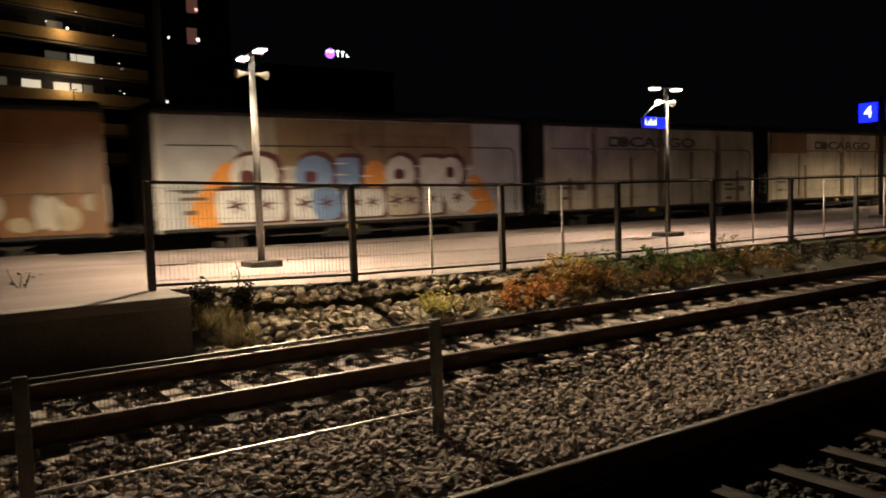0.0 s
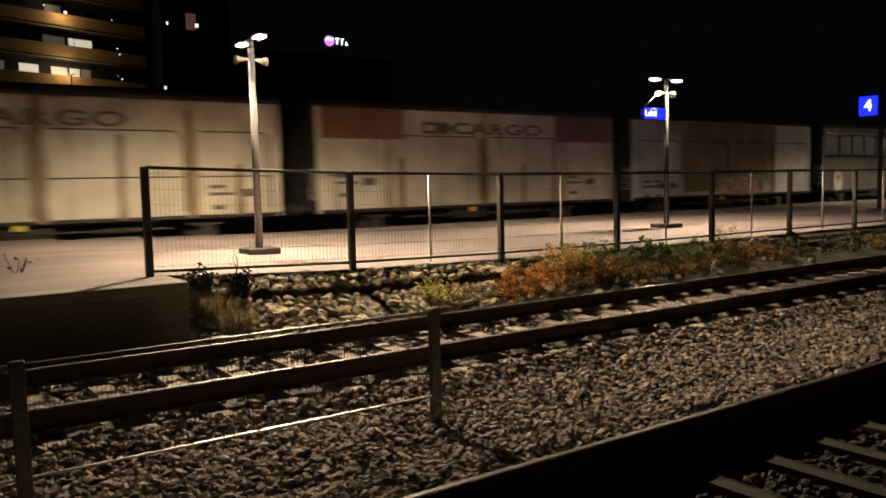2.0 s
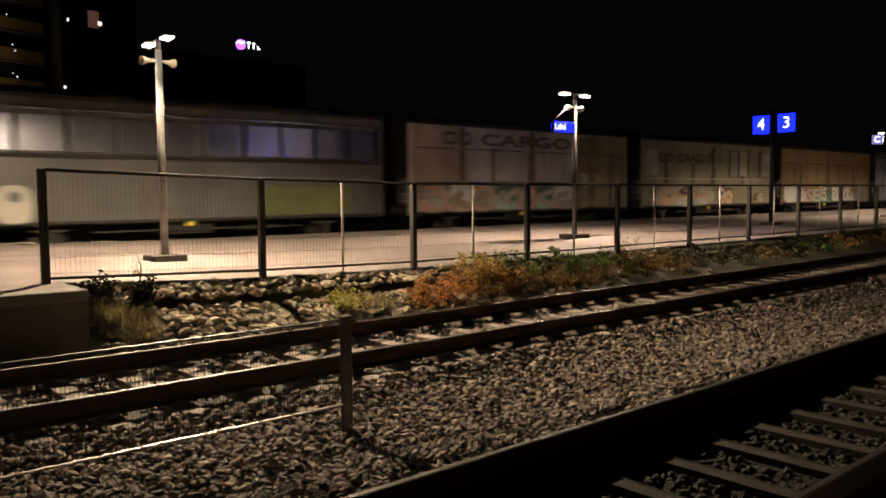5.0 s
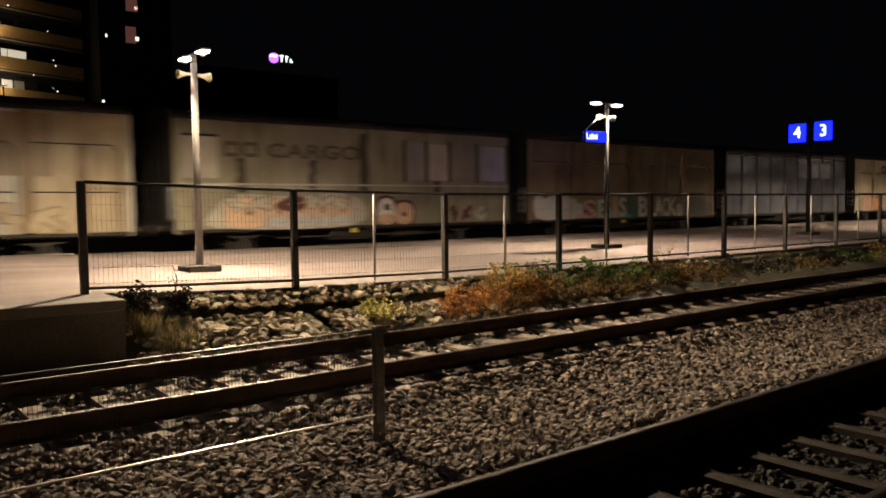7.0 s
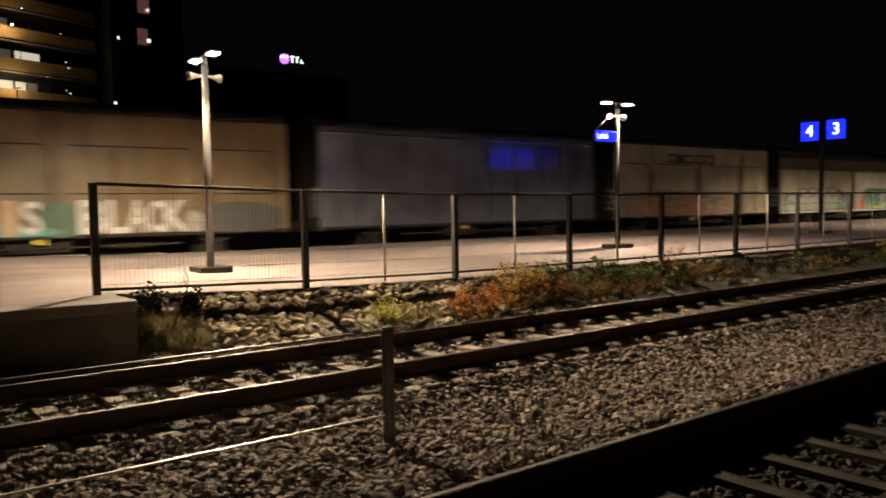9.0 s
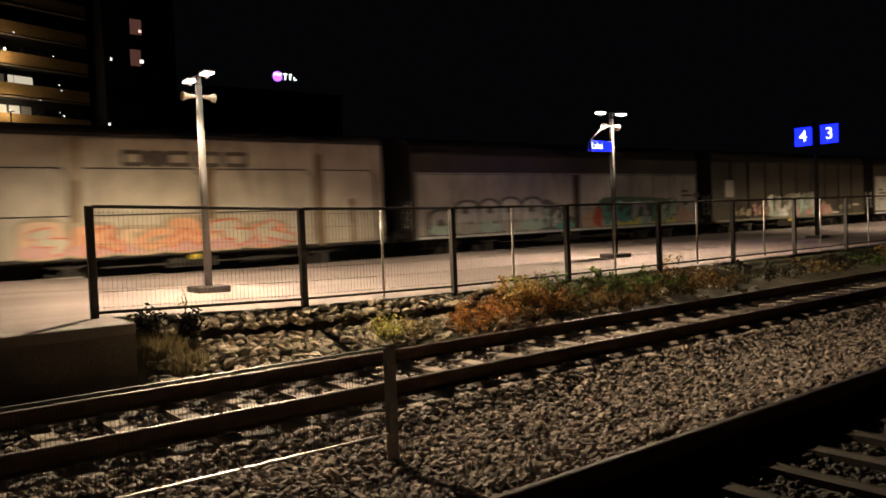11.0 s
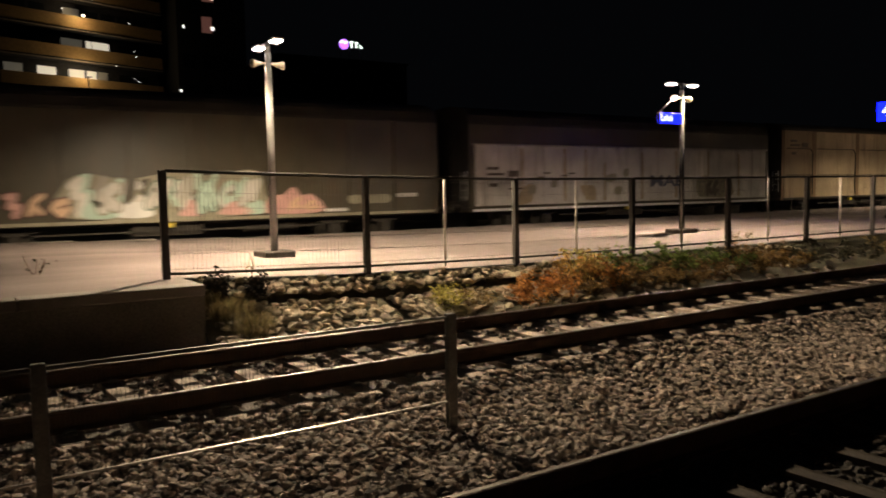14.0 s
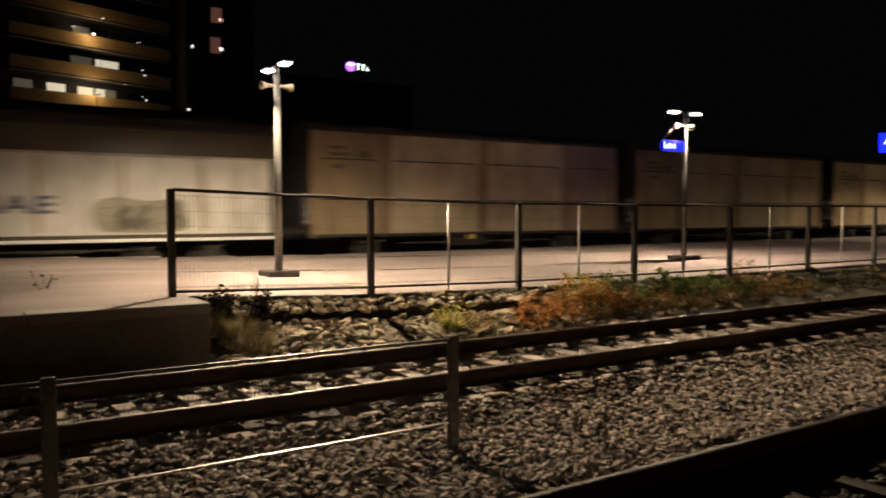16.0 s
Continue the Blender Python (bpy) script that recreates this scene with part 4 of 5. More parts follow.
blob(w, [(5.7, 1.03), (5.6, 1.6), (6.1, 1.85), (7.0, 1.8), (8.6, 1.85), (9.2, 1.6), (9.3, 1.03)], P["tan"], 0, label="faded ochre graffiti ground")
fat(w, 5.75, 6.7, 1.05, 1.72, G["salmon"], P["umber"], ((6.15, 1.4, 0.1),), G["peach"])
fat(w, 6.85, 7.75, 1.05, 1.78, G["pink"], P["brown"], ((7.3, 1.42, 0.12),), G["salmon"])
fat(w, 7.85, 8.5, 1.05, 1.7, G["salmon"], P["brown"], ((8.15, 1.4, 0.08),))
wild(w, 8.5, 9.25, 1.04, 1.8, [P["blue"], P["lightgrey"]], [P["brown"]], 2, rnd)
wild(w, 5.9, 8.4, 1.05, 1.75, [P["tan"], G["peach"], G["pink"]], [P["brown"], P["umber"]], 4, rnd)
data_plates(w, 0.6, 1.35)
data_plates(w, 1.3, 1.35)
# f: blue-grey with a row of upper panes
w, L = wagon(61.95, 74.77, "blue-grey goods wagon with a row of glossy upper panes")
wagon_body(w, L, P["slate"], seams=0)
for k in range(10):
    plate(w, 0.2 + k * 1.25, 1.3 + k * 1.25, 2.84, 3.78, P["sheet"], "side_panel", "glossy metal sheet", 0.05)
    plate(w, 1.34 + k * 1.25, 1.41 + k * 1.25, 2.75, 3.9, M_UNDER, "rib", "", 0.09)
plate(w, 0.1, L - 0.1, 2.68, 2.78, M_UNDER, "waist_rail", "dark waist rail", 0.1)
plate(w, 0.1, L - 0.1, 3.9, 3.96, P["sheet"], "eaves_rail", "glossy eaves rail", 0.1)
plate(w, 8.0, 11.5, 1.04, 1.98, P["green"], "side_panel", "dull yellow-green panel", 0.05)
fat(w, 0.85, 1.7, 1.02, 1.95, P["pale"], P["slate"], ((1.3, 1.65, 0.12),))
# g: cream with tan lettering and pastel graffiti
w, L = wagon(75.95, 88.82, "pale tan covered goods wagon with faded lettering and pastel graffiti")
wagon_body(w, L, P["pale"], doors=four_panels(L, P["tan"], P["pale"]), seams=0, column=P["umber"])
bars(w, 1.6, 3.5, (0.8, 0.7), 0.48, M_DARKTEXT)
scrawl(w, "CARGO", 3.5, 8.8, 3.5, 3.97, M_DARKTEXT, None, "lettering", "faded dark lettering")
plate(w, 9.55, 10.9, 2.5, 4.1, P["khaki"], "painted_patch", "brown painted patch", 0.058)
for k, (sx, sw, sz) in enumerate(((4.2, 0.25, 3.4), (9.4, 0.3, 4.0), (2.6, 0.2, 3.6), (11.6, 0.25, 3.3))):
    stain(w, sx, sw, 1.0, sz, P["umber"], 60 + k)
for k, (x0, x1, fill, low) in enumerate(((0.5, 1.8, "peach", "pink"), (1.9, 3.0, "white", "peach"), (3.1, 4.2, "peach", "pink"), (4.3, 5.4, "green", "mint"), (5.5, 6.6, "peach", "pink"), (6.7, 7.6, "green", "mint"), (7.7, 9.2, "white", "peach"))):
    fat(w, x0, x1, 1.03, 1.95 + 0.1 * (k % 2), G[fill], P["olive"], ((x0 + 0.45, 1.55, 0.1), (x1 - 0.3, 1.3, 0.07)), G[low])
wild(w, 0.6, 8.8, 1.06, 1.95, [P["cream"], P["pale"], P["tan"]], [P["olive"], P["pale"]], 7, rnd)
wild(w, 9.4, 11.2, 1.05, 1.95, [P["tan"]], [P["umber"]], 2, rnd)
# h: olive grey with lettering
w, L = wagon(90.00, 102.90, "olive-grey goods wagon with faded lettering and peach graffiti along the bottom")
wagon_body(w, L, P["olive"], doors=four_panels(L, P["olive"], P["olive"]), seams=10, locks=False)
plate(w, 0.1, L - 0.1, 2.3, 2.36, P["pale"], "waist_rail", "pale waist rail", 0.08)
bars(w, 1.46, 3.14, (0.6, 0.56), 0.46, M_DARKTEXT)
scrawl(w, "CARGO", 2.8, 6.16, 3.14, 3.6, M_DARKTEXT, None, "lettering", "dark lettering")
plate(w, 0.22, 1.3, 2.5, 3.75, P["pale"])
plate(w, 0.2, 1.3, 3.7, 3.78, P["sheet"], "sheet_edge", "glossy sheet edge", 0.08)
for x0, x1, pm in ((7.0, 7.9, "olive"), (8.1, 8.85, "grey"), (9.0, 9.9, "pale"), (10.1, 11.2, "olive"), (11.5, 12.7, "lightgrey")):
    plate(w, x0, x1, 2.52, 3.8, P[pm])
    plate(w, x1 + 0.02, x1 + 0.12, 2.45, 3.9, M_UNDER, "rib", "", 0.075)
blob(w, [(1.2, 1.04), (1.15, 1.6), (1.6, 1.95), (2.4, 2.05), (3.4, 1.98), (5.9, 2.0), (6.0, 1.04)], P["pale"], 0, label="pale graffiti ground")
fat(w, 1.45, 2.7, 1.06, 1.9, G["peach"], P["brown"], ((2.2, 1.5, 0.1),))
for k in range(4):
    fat(w, 2.85 + k * 0.76, 3.5 + k * 0.76, 1.04, 1.86, G["peach"], P["olive"] if k % 2 else P["brown"], ((3.2 + k * 0.76, 1.5, 0.06),), P["lightgrey"])
wild(w, 1.3, 5.9, 1.5, 2.05, [G["maroon"], P["pale"], G["peach"]], [P["brown"]], 5, rnd)
fat(w, 6.85, 7.5, 1.04, 1.9, G["white"], G["maroon"], ((7.2, 1.6, 0.1),), G["peach"])
fat(w, 7.55, 8.3, 1.04, 1.75, G["peach"], G["maroon"], ((7.9, 1.35, 0.08),))
wild(w, 9.9, 11.6, 1.05, 1.8, [G["maroon"], P["pale"]], [P["olive"]], 3, rnd)
for k, (sx, sw, sz) in enumerate(((2.0, 0.3, 3.1), (4.4, 0.25, 3.1), (6.3, 0.35, 4.0), (9.4, 0.3, 2.5))):
    stain(w, sx, sw, 2.1, sz, P["dark"], 70 + k)
# j: brown with lettering graffiti
w, L = wagon(103.98, 116.83, "brown covered goods wagon with white, pink and teal graffiti words")
wagon_body(w, L, P["khaki"], doors=four_panels(L, P["khaki"], P["khaki"]), seams=0, column=P["brown"])
for k, (sx, sw, sz) in enumerate(((3.2, 0.5, 4.1), (6.2, 0.6, 4.1), (9.2, 0.4, 4.1), (1.6, 0.3, 3.2), (4.6, 0.3, 3.0), (7.8, 0.3, 3.3), (10.6, 0.25, 3.0), (12.3, 0.2, 3.6))):
    stain(w, sx, sw, 1.8, sz, P["umber"] if k % 2 else P["brown"], 80 + k)
blob(w, [(0.3, 1.3), (0.28, 1.85), (0.6, 2.0), (0.95, 1.85), (1.3, 2.02), (1.6, 1.95), (1.75, 1.6), (1.5, 1.03), (0.6, 1.03)], G["white"], 1, label="pale graffiti heart shape")
for k, (x0, x1) in enumerate(((1.6, 2.05), (2.0, 2.4), (2.35, 2.65))):
    fat(w, x0, x1, 1.03, 1.98 - 0.1 * k, P["white"], P["pale"], ((x0 + 0.22, 1.35, 0.05),))
blob(w, [(2.6, 1.1), (2.7, 1.6), (3.1, 1.6), (3.2, 1.1)], P["lightgrey"], 0, label="grey graffiti smudge")
for ch, x0, x1, z0, z1, fill in (("S", 3.14, 3.95, 1.0, 1.8, "pink"), ("E", 4.06, 4.83, 1.0, 1.8, "mint"), ("I", 5.03, 5.4, 1.02, 1.92, "peach"), ("S", 5.5, 5.95, 1.05, 1.9, "white"), ("B", 6.84, 7.5, 1.02, 1.92, "white"), ("L", 7.55, 8.05, 1.02, 1.92, "white"), ("A", 8.05, 8.6, 1.02, 1.92, "white"), ("C", 8.6, 9.05, 1.02, 1.9, "white"), ("K", 9.05, 9.7, 1.02, 1.9, "white")):
    scrawl(w, ch, x0, x1, z0, z1, G[fill], G["maroon"] if x0 < 6 else P["brown"])
blob(w, [(5.95, 1.03), (5.9, 1.7), (6.3, 1.9), (6.75, 1.7), (6.8, 1.03)], G["green"], 0, label="dull teal graffiti cloud")
blob(w, [(4.7, 1.03), (4.8, 1.4), (5.1, 1.3), (6.2, 1.2), (6.3, 1.03)], G["teal"], 0, label="teal graffiti shade")
blob(w, [(9.75, 1.05), (9.7, 1.45), (9.95, 1.6), (10.2, 1.4), (10.1, 1.03)], P["pale"], 1, label="pale graffiti shape")
blob(w, [(2.9, 1.03), (2.9, 1.2), (3.9, 1.25), (4.0, 1.03)], G["pink"], 0, label="pink graffiti shade")
blob(w, [(10.3, 1.03), (10.4, 1.7), (11.2, 1.85), (12.4, 1.7), (12.5, 1.03)], P["slate"], 0, label="grimy grey patch")
# k: blue-grey
w, L = wagon(117.98, 130.88, "dull blue-grey goods wagon with ribbed sides")
wagon_body(w, L, P["blue"], seams=9)
for k in range(3):
    plate(w, 7.1 + k * 1.3, 8.2 + k * 1.3, 2.95, 3.8, P["sheet"], "side_panel", "glossy metal sheet", 0.07)
plate(w, 0.1, L - 0.1, 3.98, 4.04, P["sheet"], "eaves_rail", "glossy eaves rail", 0.1)
# l: tan
w, L = wagon(132.30, 144.30, "tan covered goods wagon with salmon graffiti")
wagon_body(w, L, P["cream"], doors=four_panels(L, P["cream"], P["cream"]), seams=0, column=P["tan"])
bars(w, L * 0.3, 3.4, (0.7, 0.5, 0.85, 0.85, 0.85), 0.45, M_DARKTEXT)
for k, (x0, x1) in enumerate(((1.0, 2.1), (2.2, 3.3), (3.4, 4.6), (4.7, 5.7), (5.8, 7.0), (7.1, 8.4))):
    fat(w, x0, x1, 1.03, 1.95 - 0.12 * (k % 3), G["salmon" if k % 2 else "peach"], P["tan"], ((x0 + 0.5, 1.5, 0.11),), G["pink"])
wild(w, 1.2, 8.4, 1.06, 1.9, [P["cream"], G["salmon"]], [P["tan"], G["red"]], 6, rnd)
for k, (sx, sw, sz) in enumerate(((2.4, 0.2, 3.0), (6.0, 0.3, 3.4), (9.6, 0.25, 3.8), (10.8, 0.2, 2.4))):
    stain(w, sx, sw, 1.0, sz, P["umber"], 90 + k)
# p: long grey-white with dark roof
w, L = wagon(145.55, 162.35, "long grey-white sliding-wall wagon with teal, yellow and orange graffiti", True)
wagon_body(w, L, P["dark"], doors=[(0.2, 8.1, P["pale"], Z0 + 0.1, 3.22), (8.56, L - 0.2, P["white"], Z0 + 0.1, 3.22)], seams=0, round_roof=0.62, top=4.0, locks=False)
plate(w, 0.15, L - 0.15, 3.24, 3.29, P["pale"], "slide_rail", "pale upper slide rail", 0.08)
plate(w, 0.15, L - 0.15, Z0 - 0.02, Z0 + 0.07, G["white"], "edge_rail", "white lower edge rail", 0.08)
for k in range(5):
    for x0, wd in ((0.2, 1.58), (8.56, 1.61)):
        plate(w, x0 + wd * (k + 1) - 0.03, x0 + wd * (k + 1) + 0.03, Z0 + 0.12, 3.2, P["tan"], "seam", "stained seam", 0.056)
for k, (x0, x1, top) in enumerate(((0.7, 1.75, 1.9), (1.85, 2.95, 2.2), (3.05, 3.95, 2.25), (4.05, 5.1, 2.3), (5.2, 6.3, 2.28))):
    fat(w, x0, x1, 1.1, top, P["white"], P["slate"], ((x0 + 0.45, 1.9 if k else 1.5, 0.12), (x0 + 0.7, 1.45, 0.06)), P["pale"] if k % 2 else G["mint"], 0.4)
blob(w, [(6.3, 1.1), (6.35, 2.2), (6.9, 2.15), (7.4, 1.9), (7.8, 1.55), (8.05, 1.5), (8.06, 1.1)], P["slate"], 0, label="dark grey tail of the graffiti")
wild(w, 6.3, 7.8, 1.12, 2.1, [P["pale"], P["white"], G["mint"]], [G["green"], P["slate"]], 3, rnd)
blob(w, [(7.0, 1.1), (7.2, 1.45), (7.8, 1.4), (8.06, 1.1)], G["teal"], 6, label="teal tip of the graffiti")
blob(w, [(8.6, 1.12), (8.7, 1.5), (9.2, 1.8), (9.75, 1.95), (9.9, 1.12)], G["peach"], 0, label="orange-pink graffiti cloud")
blob(w, [(9.4, 1.13), (9.3, 1.5), (9.7, 2.0), (9.95, 1.13)], G["red"], 1, label="orange-red graffiti cloud")
blob(w, [(9.75, 1.1), (9.7, 2.15), (11.0, 2.3), (13.0, 2.25), (15.0, 2.1), (15.2, 1.6), (14.9, 1.1)], G["green"], 0, label="dark teal graffiti ground")
wild(w, 9.75, 15.1, 1.13, 2.28, [G["teal"], P["lightgrey"], G["mint"], G["teal"]], [G["green"], G["black"]], 8, rnd)
for k in range(6):
    blob(w, [(9.85 + k * 0.84, 1.1), (9.9 + k * 0.84, 1.42), (10.4 + k * 0.84, 1.55 - 0.04 * k), (10.65 + k * 0.84, 1.35), (10.7 + k * 0.84, 1.1)], G["yellow" if k % 3 else "mint"], 4, label="yellow-green lower part of a graffiti letter")
blob(w, [(14.9, 1.12), (14.9, 1.9), (15.5, 1.8), (16.2, 1.4), (16.3, 1.12)], G["peach"], 1, label="orange graffiti cloud")
data_plates(w, 15.5, 2.2)
# q: long dark
w, L = wagon(163.60, 179.85, "long dark olive-brown goods wagon with mint and pink graffiti", True)
wagon_body(w, L, P["dark"], seams=10, round_roof=0.62, top=4.0)
plate(w, 1.05, 1.85, 2.15, 3.0, P["pale"], "poster_plate", "pale rectangular plate", 0.07)
plate(w, 0.15, L - 0.15, Z0 - 0.02, Z0 + 0.07, P["olive"], "edge_rail", "dull lower edge rail", 0.08)
wild(w, 1.6, 3.4, 1.14, 1.7, [P["tan"], P["olive"]], [P["dark"]], 3, rnd)
wild(w, 3.5, 5.0, 1.14, 1.9, [G["pink"], G["peach"], P["pale"]], [P["dark"], G["maroon"]], 3, rnd)
blob(w, [(5.0, 1.1), (4.9, 2.0), (5.5, 2.25), (6.4, 2.1), (7.6, 2.3), (8.6, 2.2), (9.9, 2.35), (10.2, 1.7), (10.1, 1.1)], P["olive"], -1, label="dull graffiti ground")
wild(w, 4.9, 10.1, 1.12, 2.3, [G["mint"], P["white"], P["pale"], P["white"]], [P["dark"], G["green"], P["olive"]], 8, rnd)
wild(w, 5.2, 10.0, 1.3, 2.4, [P["pale"], G["mint"], P["dark"]], [P["olive"], P["dark"]], 13, rnd)
for x0, x1, col in ((5.3, 6.1, "mint"), (6.15, 7.0, "white"), (9.6, 10.15, "mint")):
    blob(w, [(x0, 1.11), (x0 + 0.05, 1.45), ((x0 + x1) / 2, 1.5), (x1 - 0.04, 1.42), (x1, 1.11)], G[col], 6, label="pale foot of a graffiti letter")
for x0, x1, zt in ((7.72, 8.4, 1.55), (8.85, 9.8, 1.5)):
    blob(w, [(x0, 1.1), (x0 + 0.15, 1.3), ((x0 + x1) / 2, zt), (x1 - 0.15, 1.3), (x1, 1.1)], G["pink"], 6, label="pink graffiti wedge")
blob(w, [(10.2, 1.1), (10.4, 1.55), (10.8, 1.65), (11.08, 1.85), (11.35, 1.6), (11.7, 1.62), (12.05, 1.1)], G["pink"], 1, label="pink graffiti mound")
wild(w, 10.4, 11.9, 1.12, 1.6, [G["pink"], G["peach"]], [G["maroon"], G["pink"]], 3, rnd)
bars(w, 12.14, 1.08, (0.4, 0.35), 0.1, G["white"])
bars(w, 13.0, 1.3, (0.5, 0.4, 0.5), 0.28, P["olive"])
bars(w, 14.69, 1.48, (0.4, 0.35), 0.12, P["white"])
# r: long white
w, L = wagon(181.20, 198.10, "long white sliding-wall wagon with a dark rounded roof and small tags", True)
wagon_body(w, L, P["dark"], doors=[(0.22 + k * 1.03, 1.235 + k * 1.03, P["white"], Z0 + 0.13, 3.2) for k in range(16)], seams=0, round_roof=0.62, top=4.0, locks=False)
plate(w, 0.1, L - 0.1, 3.21, 3.25, P["pale"], "slide_rail", "pale upper slide rail", 0.08)
plate(w, 0.1, L - 0.1, Z0 - 0.06, Z0 + 0.03, G["white"], "edge_rail", "white lower edge rail", 0.09)
data_plates(w, 0.7, 2.1)
bars(w, 1.66, 1.64, (0.4, 0.3), 0.07, M_DARKTEXT)
for x0, z0 in ((3.0, 2.05), (3.3, 2.2), (4.15, 2.1), (4.5, 2.18)):
    bars(w, x0, z0, (0.36,), 0.06, M_DARKTEXT)
scrawl(w, "MAE", 8.95, 10.95, 1.66, 2.12, P["blue"])
blob(w, [(11.9, 1.3), (11.85, 1.9), (12.4, 2.1), (13.2, 2.0), (14.0, 2.05), (14.25, 1.7), (14.2, 1.2), (12.4, 1.16)], P["olive"], 0, label="grey sprayed patch")
wild(w, 11.95, 14.2, 1.2, 2.05, [M_DARKTEXT, P["olive"]], [P["slate"]], 5, rnd)
blob(w, [(1.9, 1.15), (2.4, 1.75), (2.75, 1.78), (2.7, 1.2)], P["tan"], 0, label="grey-brown graffiti wedge")
blob(w, [(5.1, 1.7), (5.3, 1.75), (5.85, 1.7), (5.9, 1.2), (5.4, 1.25)], P["tan"], 0, label="grey-brown graffiti wedge")
for bx, bz, bw in ((2.55, 1.5, 0.36), (3.65, 1.72, 0.3), (6.5, 1.9, 0.5), (7.4, 2.1, 0.3), (6.9, 1.4, 0.4)):
    blob(w, [(bx, bz), (bx + 0.05, bz + 0.25), (bx + bw, bz + 0.28), (bx + bw * 0.9, bz)], P["olive"], 1, label="grimy grey smear")
for k, (sx, sw, sz) in enumerate(((2.28, 0.12, 3.1), (4.34, 0.16, 3.1), (5.4, 0.1, 3.1), (6.4, 0.14, 2.6), (8.5, 0.12, 3.0), (10.55, 0.14, 3.1), (12.6, 0.1, 3.1), (14.7, 0.14, 3.0))):
    stain(w, sx, sw, 1.2, sz, P["tan"], 110 + k)
# s and on: brown
for u in (199.2, 213.3, 227.4):
    w, L = wagon(u, u + 12.9, "brown covered goods wagon with paler panels")
    wagon_body(w, L, P["brown"], doors=four_panels(L, P["khaki"], P["tan"]), seams=0, column=P["umber"])
    data_plates(w, 0.6, 3.4)


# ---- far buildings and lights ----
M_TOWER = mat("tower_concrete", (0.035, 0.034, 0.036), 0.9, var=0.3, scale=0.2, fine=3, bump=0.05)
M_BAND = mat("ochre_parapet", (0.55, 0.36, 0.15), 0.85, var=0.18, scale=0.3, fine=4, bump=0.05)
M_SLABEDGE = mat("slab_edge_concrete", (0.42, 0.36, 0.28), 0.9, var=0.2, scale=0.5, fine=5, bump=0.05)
M_WIN = glow("lit_window", (1.0, 0.88, 0.66), 0.55)
M_DIM = glow("dim_window", (0.8, 0.72, 0.55), 0.06)
M_SPARK = glow("small_lamp", (1.0, 0.95, 0.85), 1.4)
M_RED = glow("reddish_window", (1.0, 0.42, 0.32), 0.07)
M_PURPLE = glow("purple_logo", (0.42, 0.12, 1.0), 2.2)
M_LOGO = glow("white_logo", (0.85, 1.0, 0.85), 2.2)
M_GLASSDARK = mat("dark_window", (0.02, 0.022, 0.025), 0.15, var=0.1, bump=0)


def tower():
    """Flats with ochre balcony parapets; local x runs along the front, which faces -y."""
    t = thing("apartment_tower", "dark apartment tower with lamp-lit ochre balcony fronts and lit windows", "apartment building", "", 2.8, 75.9, -0.6, 20)
    bm = bmesh.new()
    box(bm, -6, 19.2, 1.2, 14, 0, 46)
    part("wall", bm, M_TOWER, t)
    bm = bmesh.new()
    box(bm, -6.4, 19.6, 0.8, 14.4, 46, 46.5, 0.05)
    part("roof", bm, M_TOWER, t)
    lit = {0: [(5.6, 6.0, 2), (6.1, 8.0, 2)], 1: [(6.4, 8.1, 1), (8.3, 9.2, 1)], 2: [(4.0, 5.6, 2), (6.9, 8.6, 1), (9.8, 11.3, 1), (11.55, 12.5, 1), (12.7, 13.6, 2)], 3: [(9.2, 11.2, 2), (11.6, 12.1, 1), (12.2, 13.9, 1)], 4: [(9.5, 11.0, 2)]}
    for f in range(14):
        z0 = 6.55 + f * 2.79
        bm = bmesh.new()
        box(bm, 3.2, 19, 0, 0.14, z0 + 0.12, z0 + 1.2, 0.02)
        part("balcony_front", bm, M_BAND, t, "ochre balcony parapet")
        bm = bmesh.new()
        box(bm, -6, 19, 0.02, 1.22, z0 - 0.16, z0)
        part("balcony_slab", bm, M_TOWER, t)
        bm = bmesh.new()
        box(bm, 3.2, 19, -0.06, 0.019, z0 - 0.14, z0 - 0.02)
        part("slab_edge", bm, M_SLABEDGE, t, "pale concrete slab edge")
        wins = list(lit.get(f, []))
        x = -5.5
        while x < 18:
            if all(x + 1.5 < a or x > b for a, b, k in wins):
                wins.append((x, x + 1.4, 0))
            x += 1.7
        for a, b, kind in wins:
            bm = bmesh.new()
            box(bm, a, b, 1.1, 1.185, z0 + 1.0, z0 + 2.1)
            wn0 = part("window", bm, (M_GLASSDARK, M_WIN, M_DIM)[kind], t, ("dark window", "lit window", "dimly lit window")[kind])
            bm = bmesh.new()
            box(bm, a - 0.05, b + 0.05, 1.05, 1.1, z0 + 2.1, z0 + 2.18)
            part("frame", bm, M_TOWER, wn0)
    return t


def wall_lamp(x, y, z, watts, r=0.14):
    t = thing("facade_lamp", "small white lamp on the apartment front", "lamp", "facade lamps", x, y, z)
    bm = bmesh.new()
    bmesh.ops.create_icosphere(bm, subdivisions=2, radius=r)
    part("globe", bm, M_SPARK, t, "glowing globe")
    bm = bmesh.new()
    tube(bm, (0, 0, 0), (0.1, 1.6, 0.3), 0.03, n=6)
    part("arm", bm, M_FRAME, t)
    if watts:
        la = bpy.data.lights.new("facade_light", "POINT")
        la.energy, la.color, la.shadow_soft_size = watts, (1.0, 0.72, 0.4), 0.1
        new("facade_light", la).matrix_basis = pose(x, y - r - 0.15, z - 0.1)


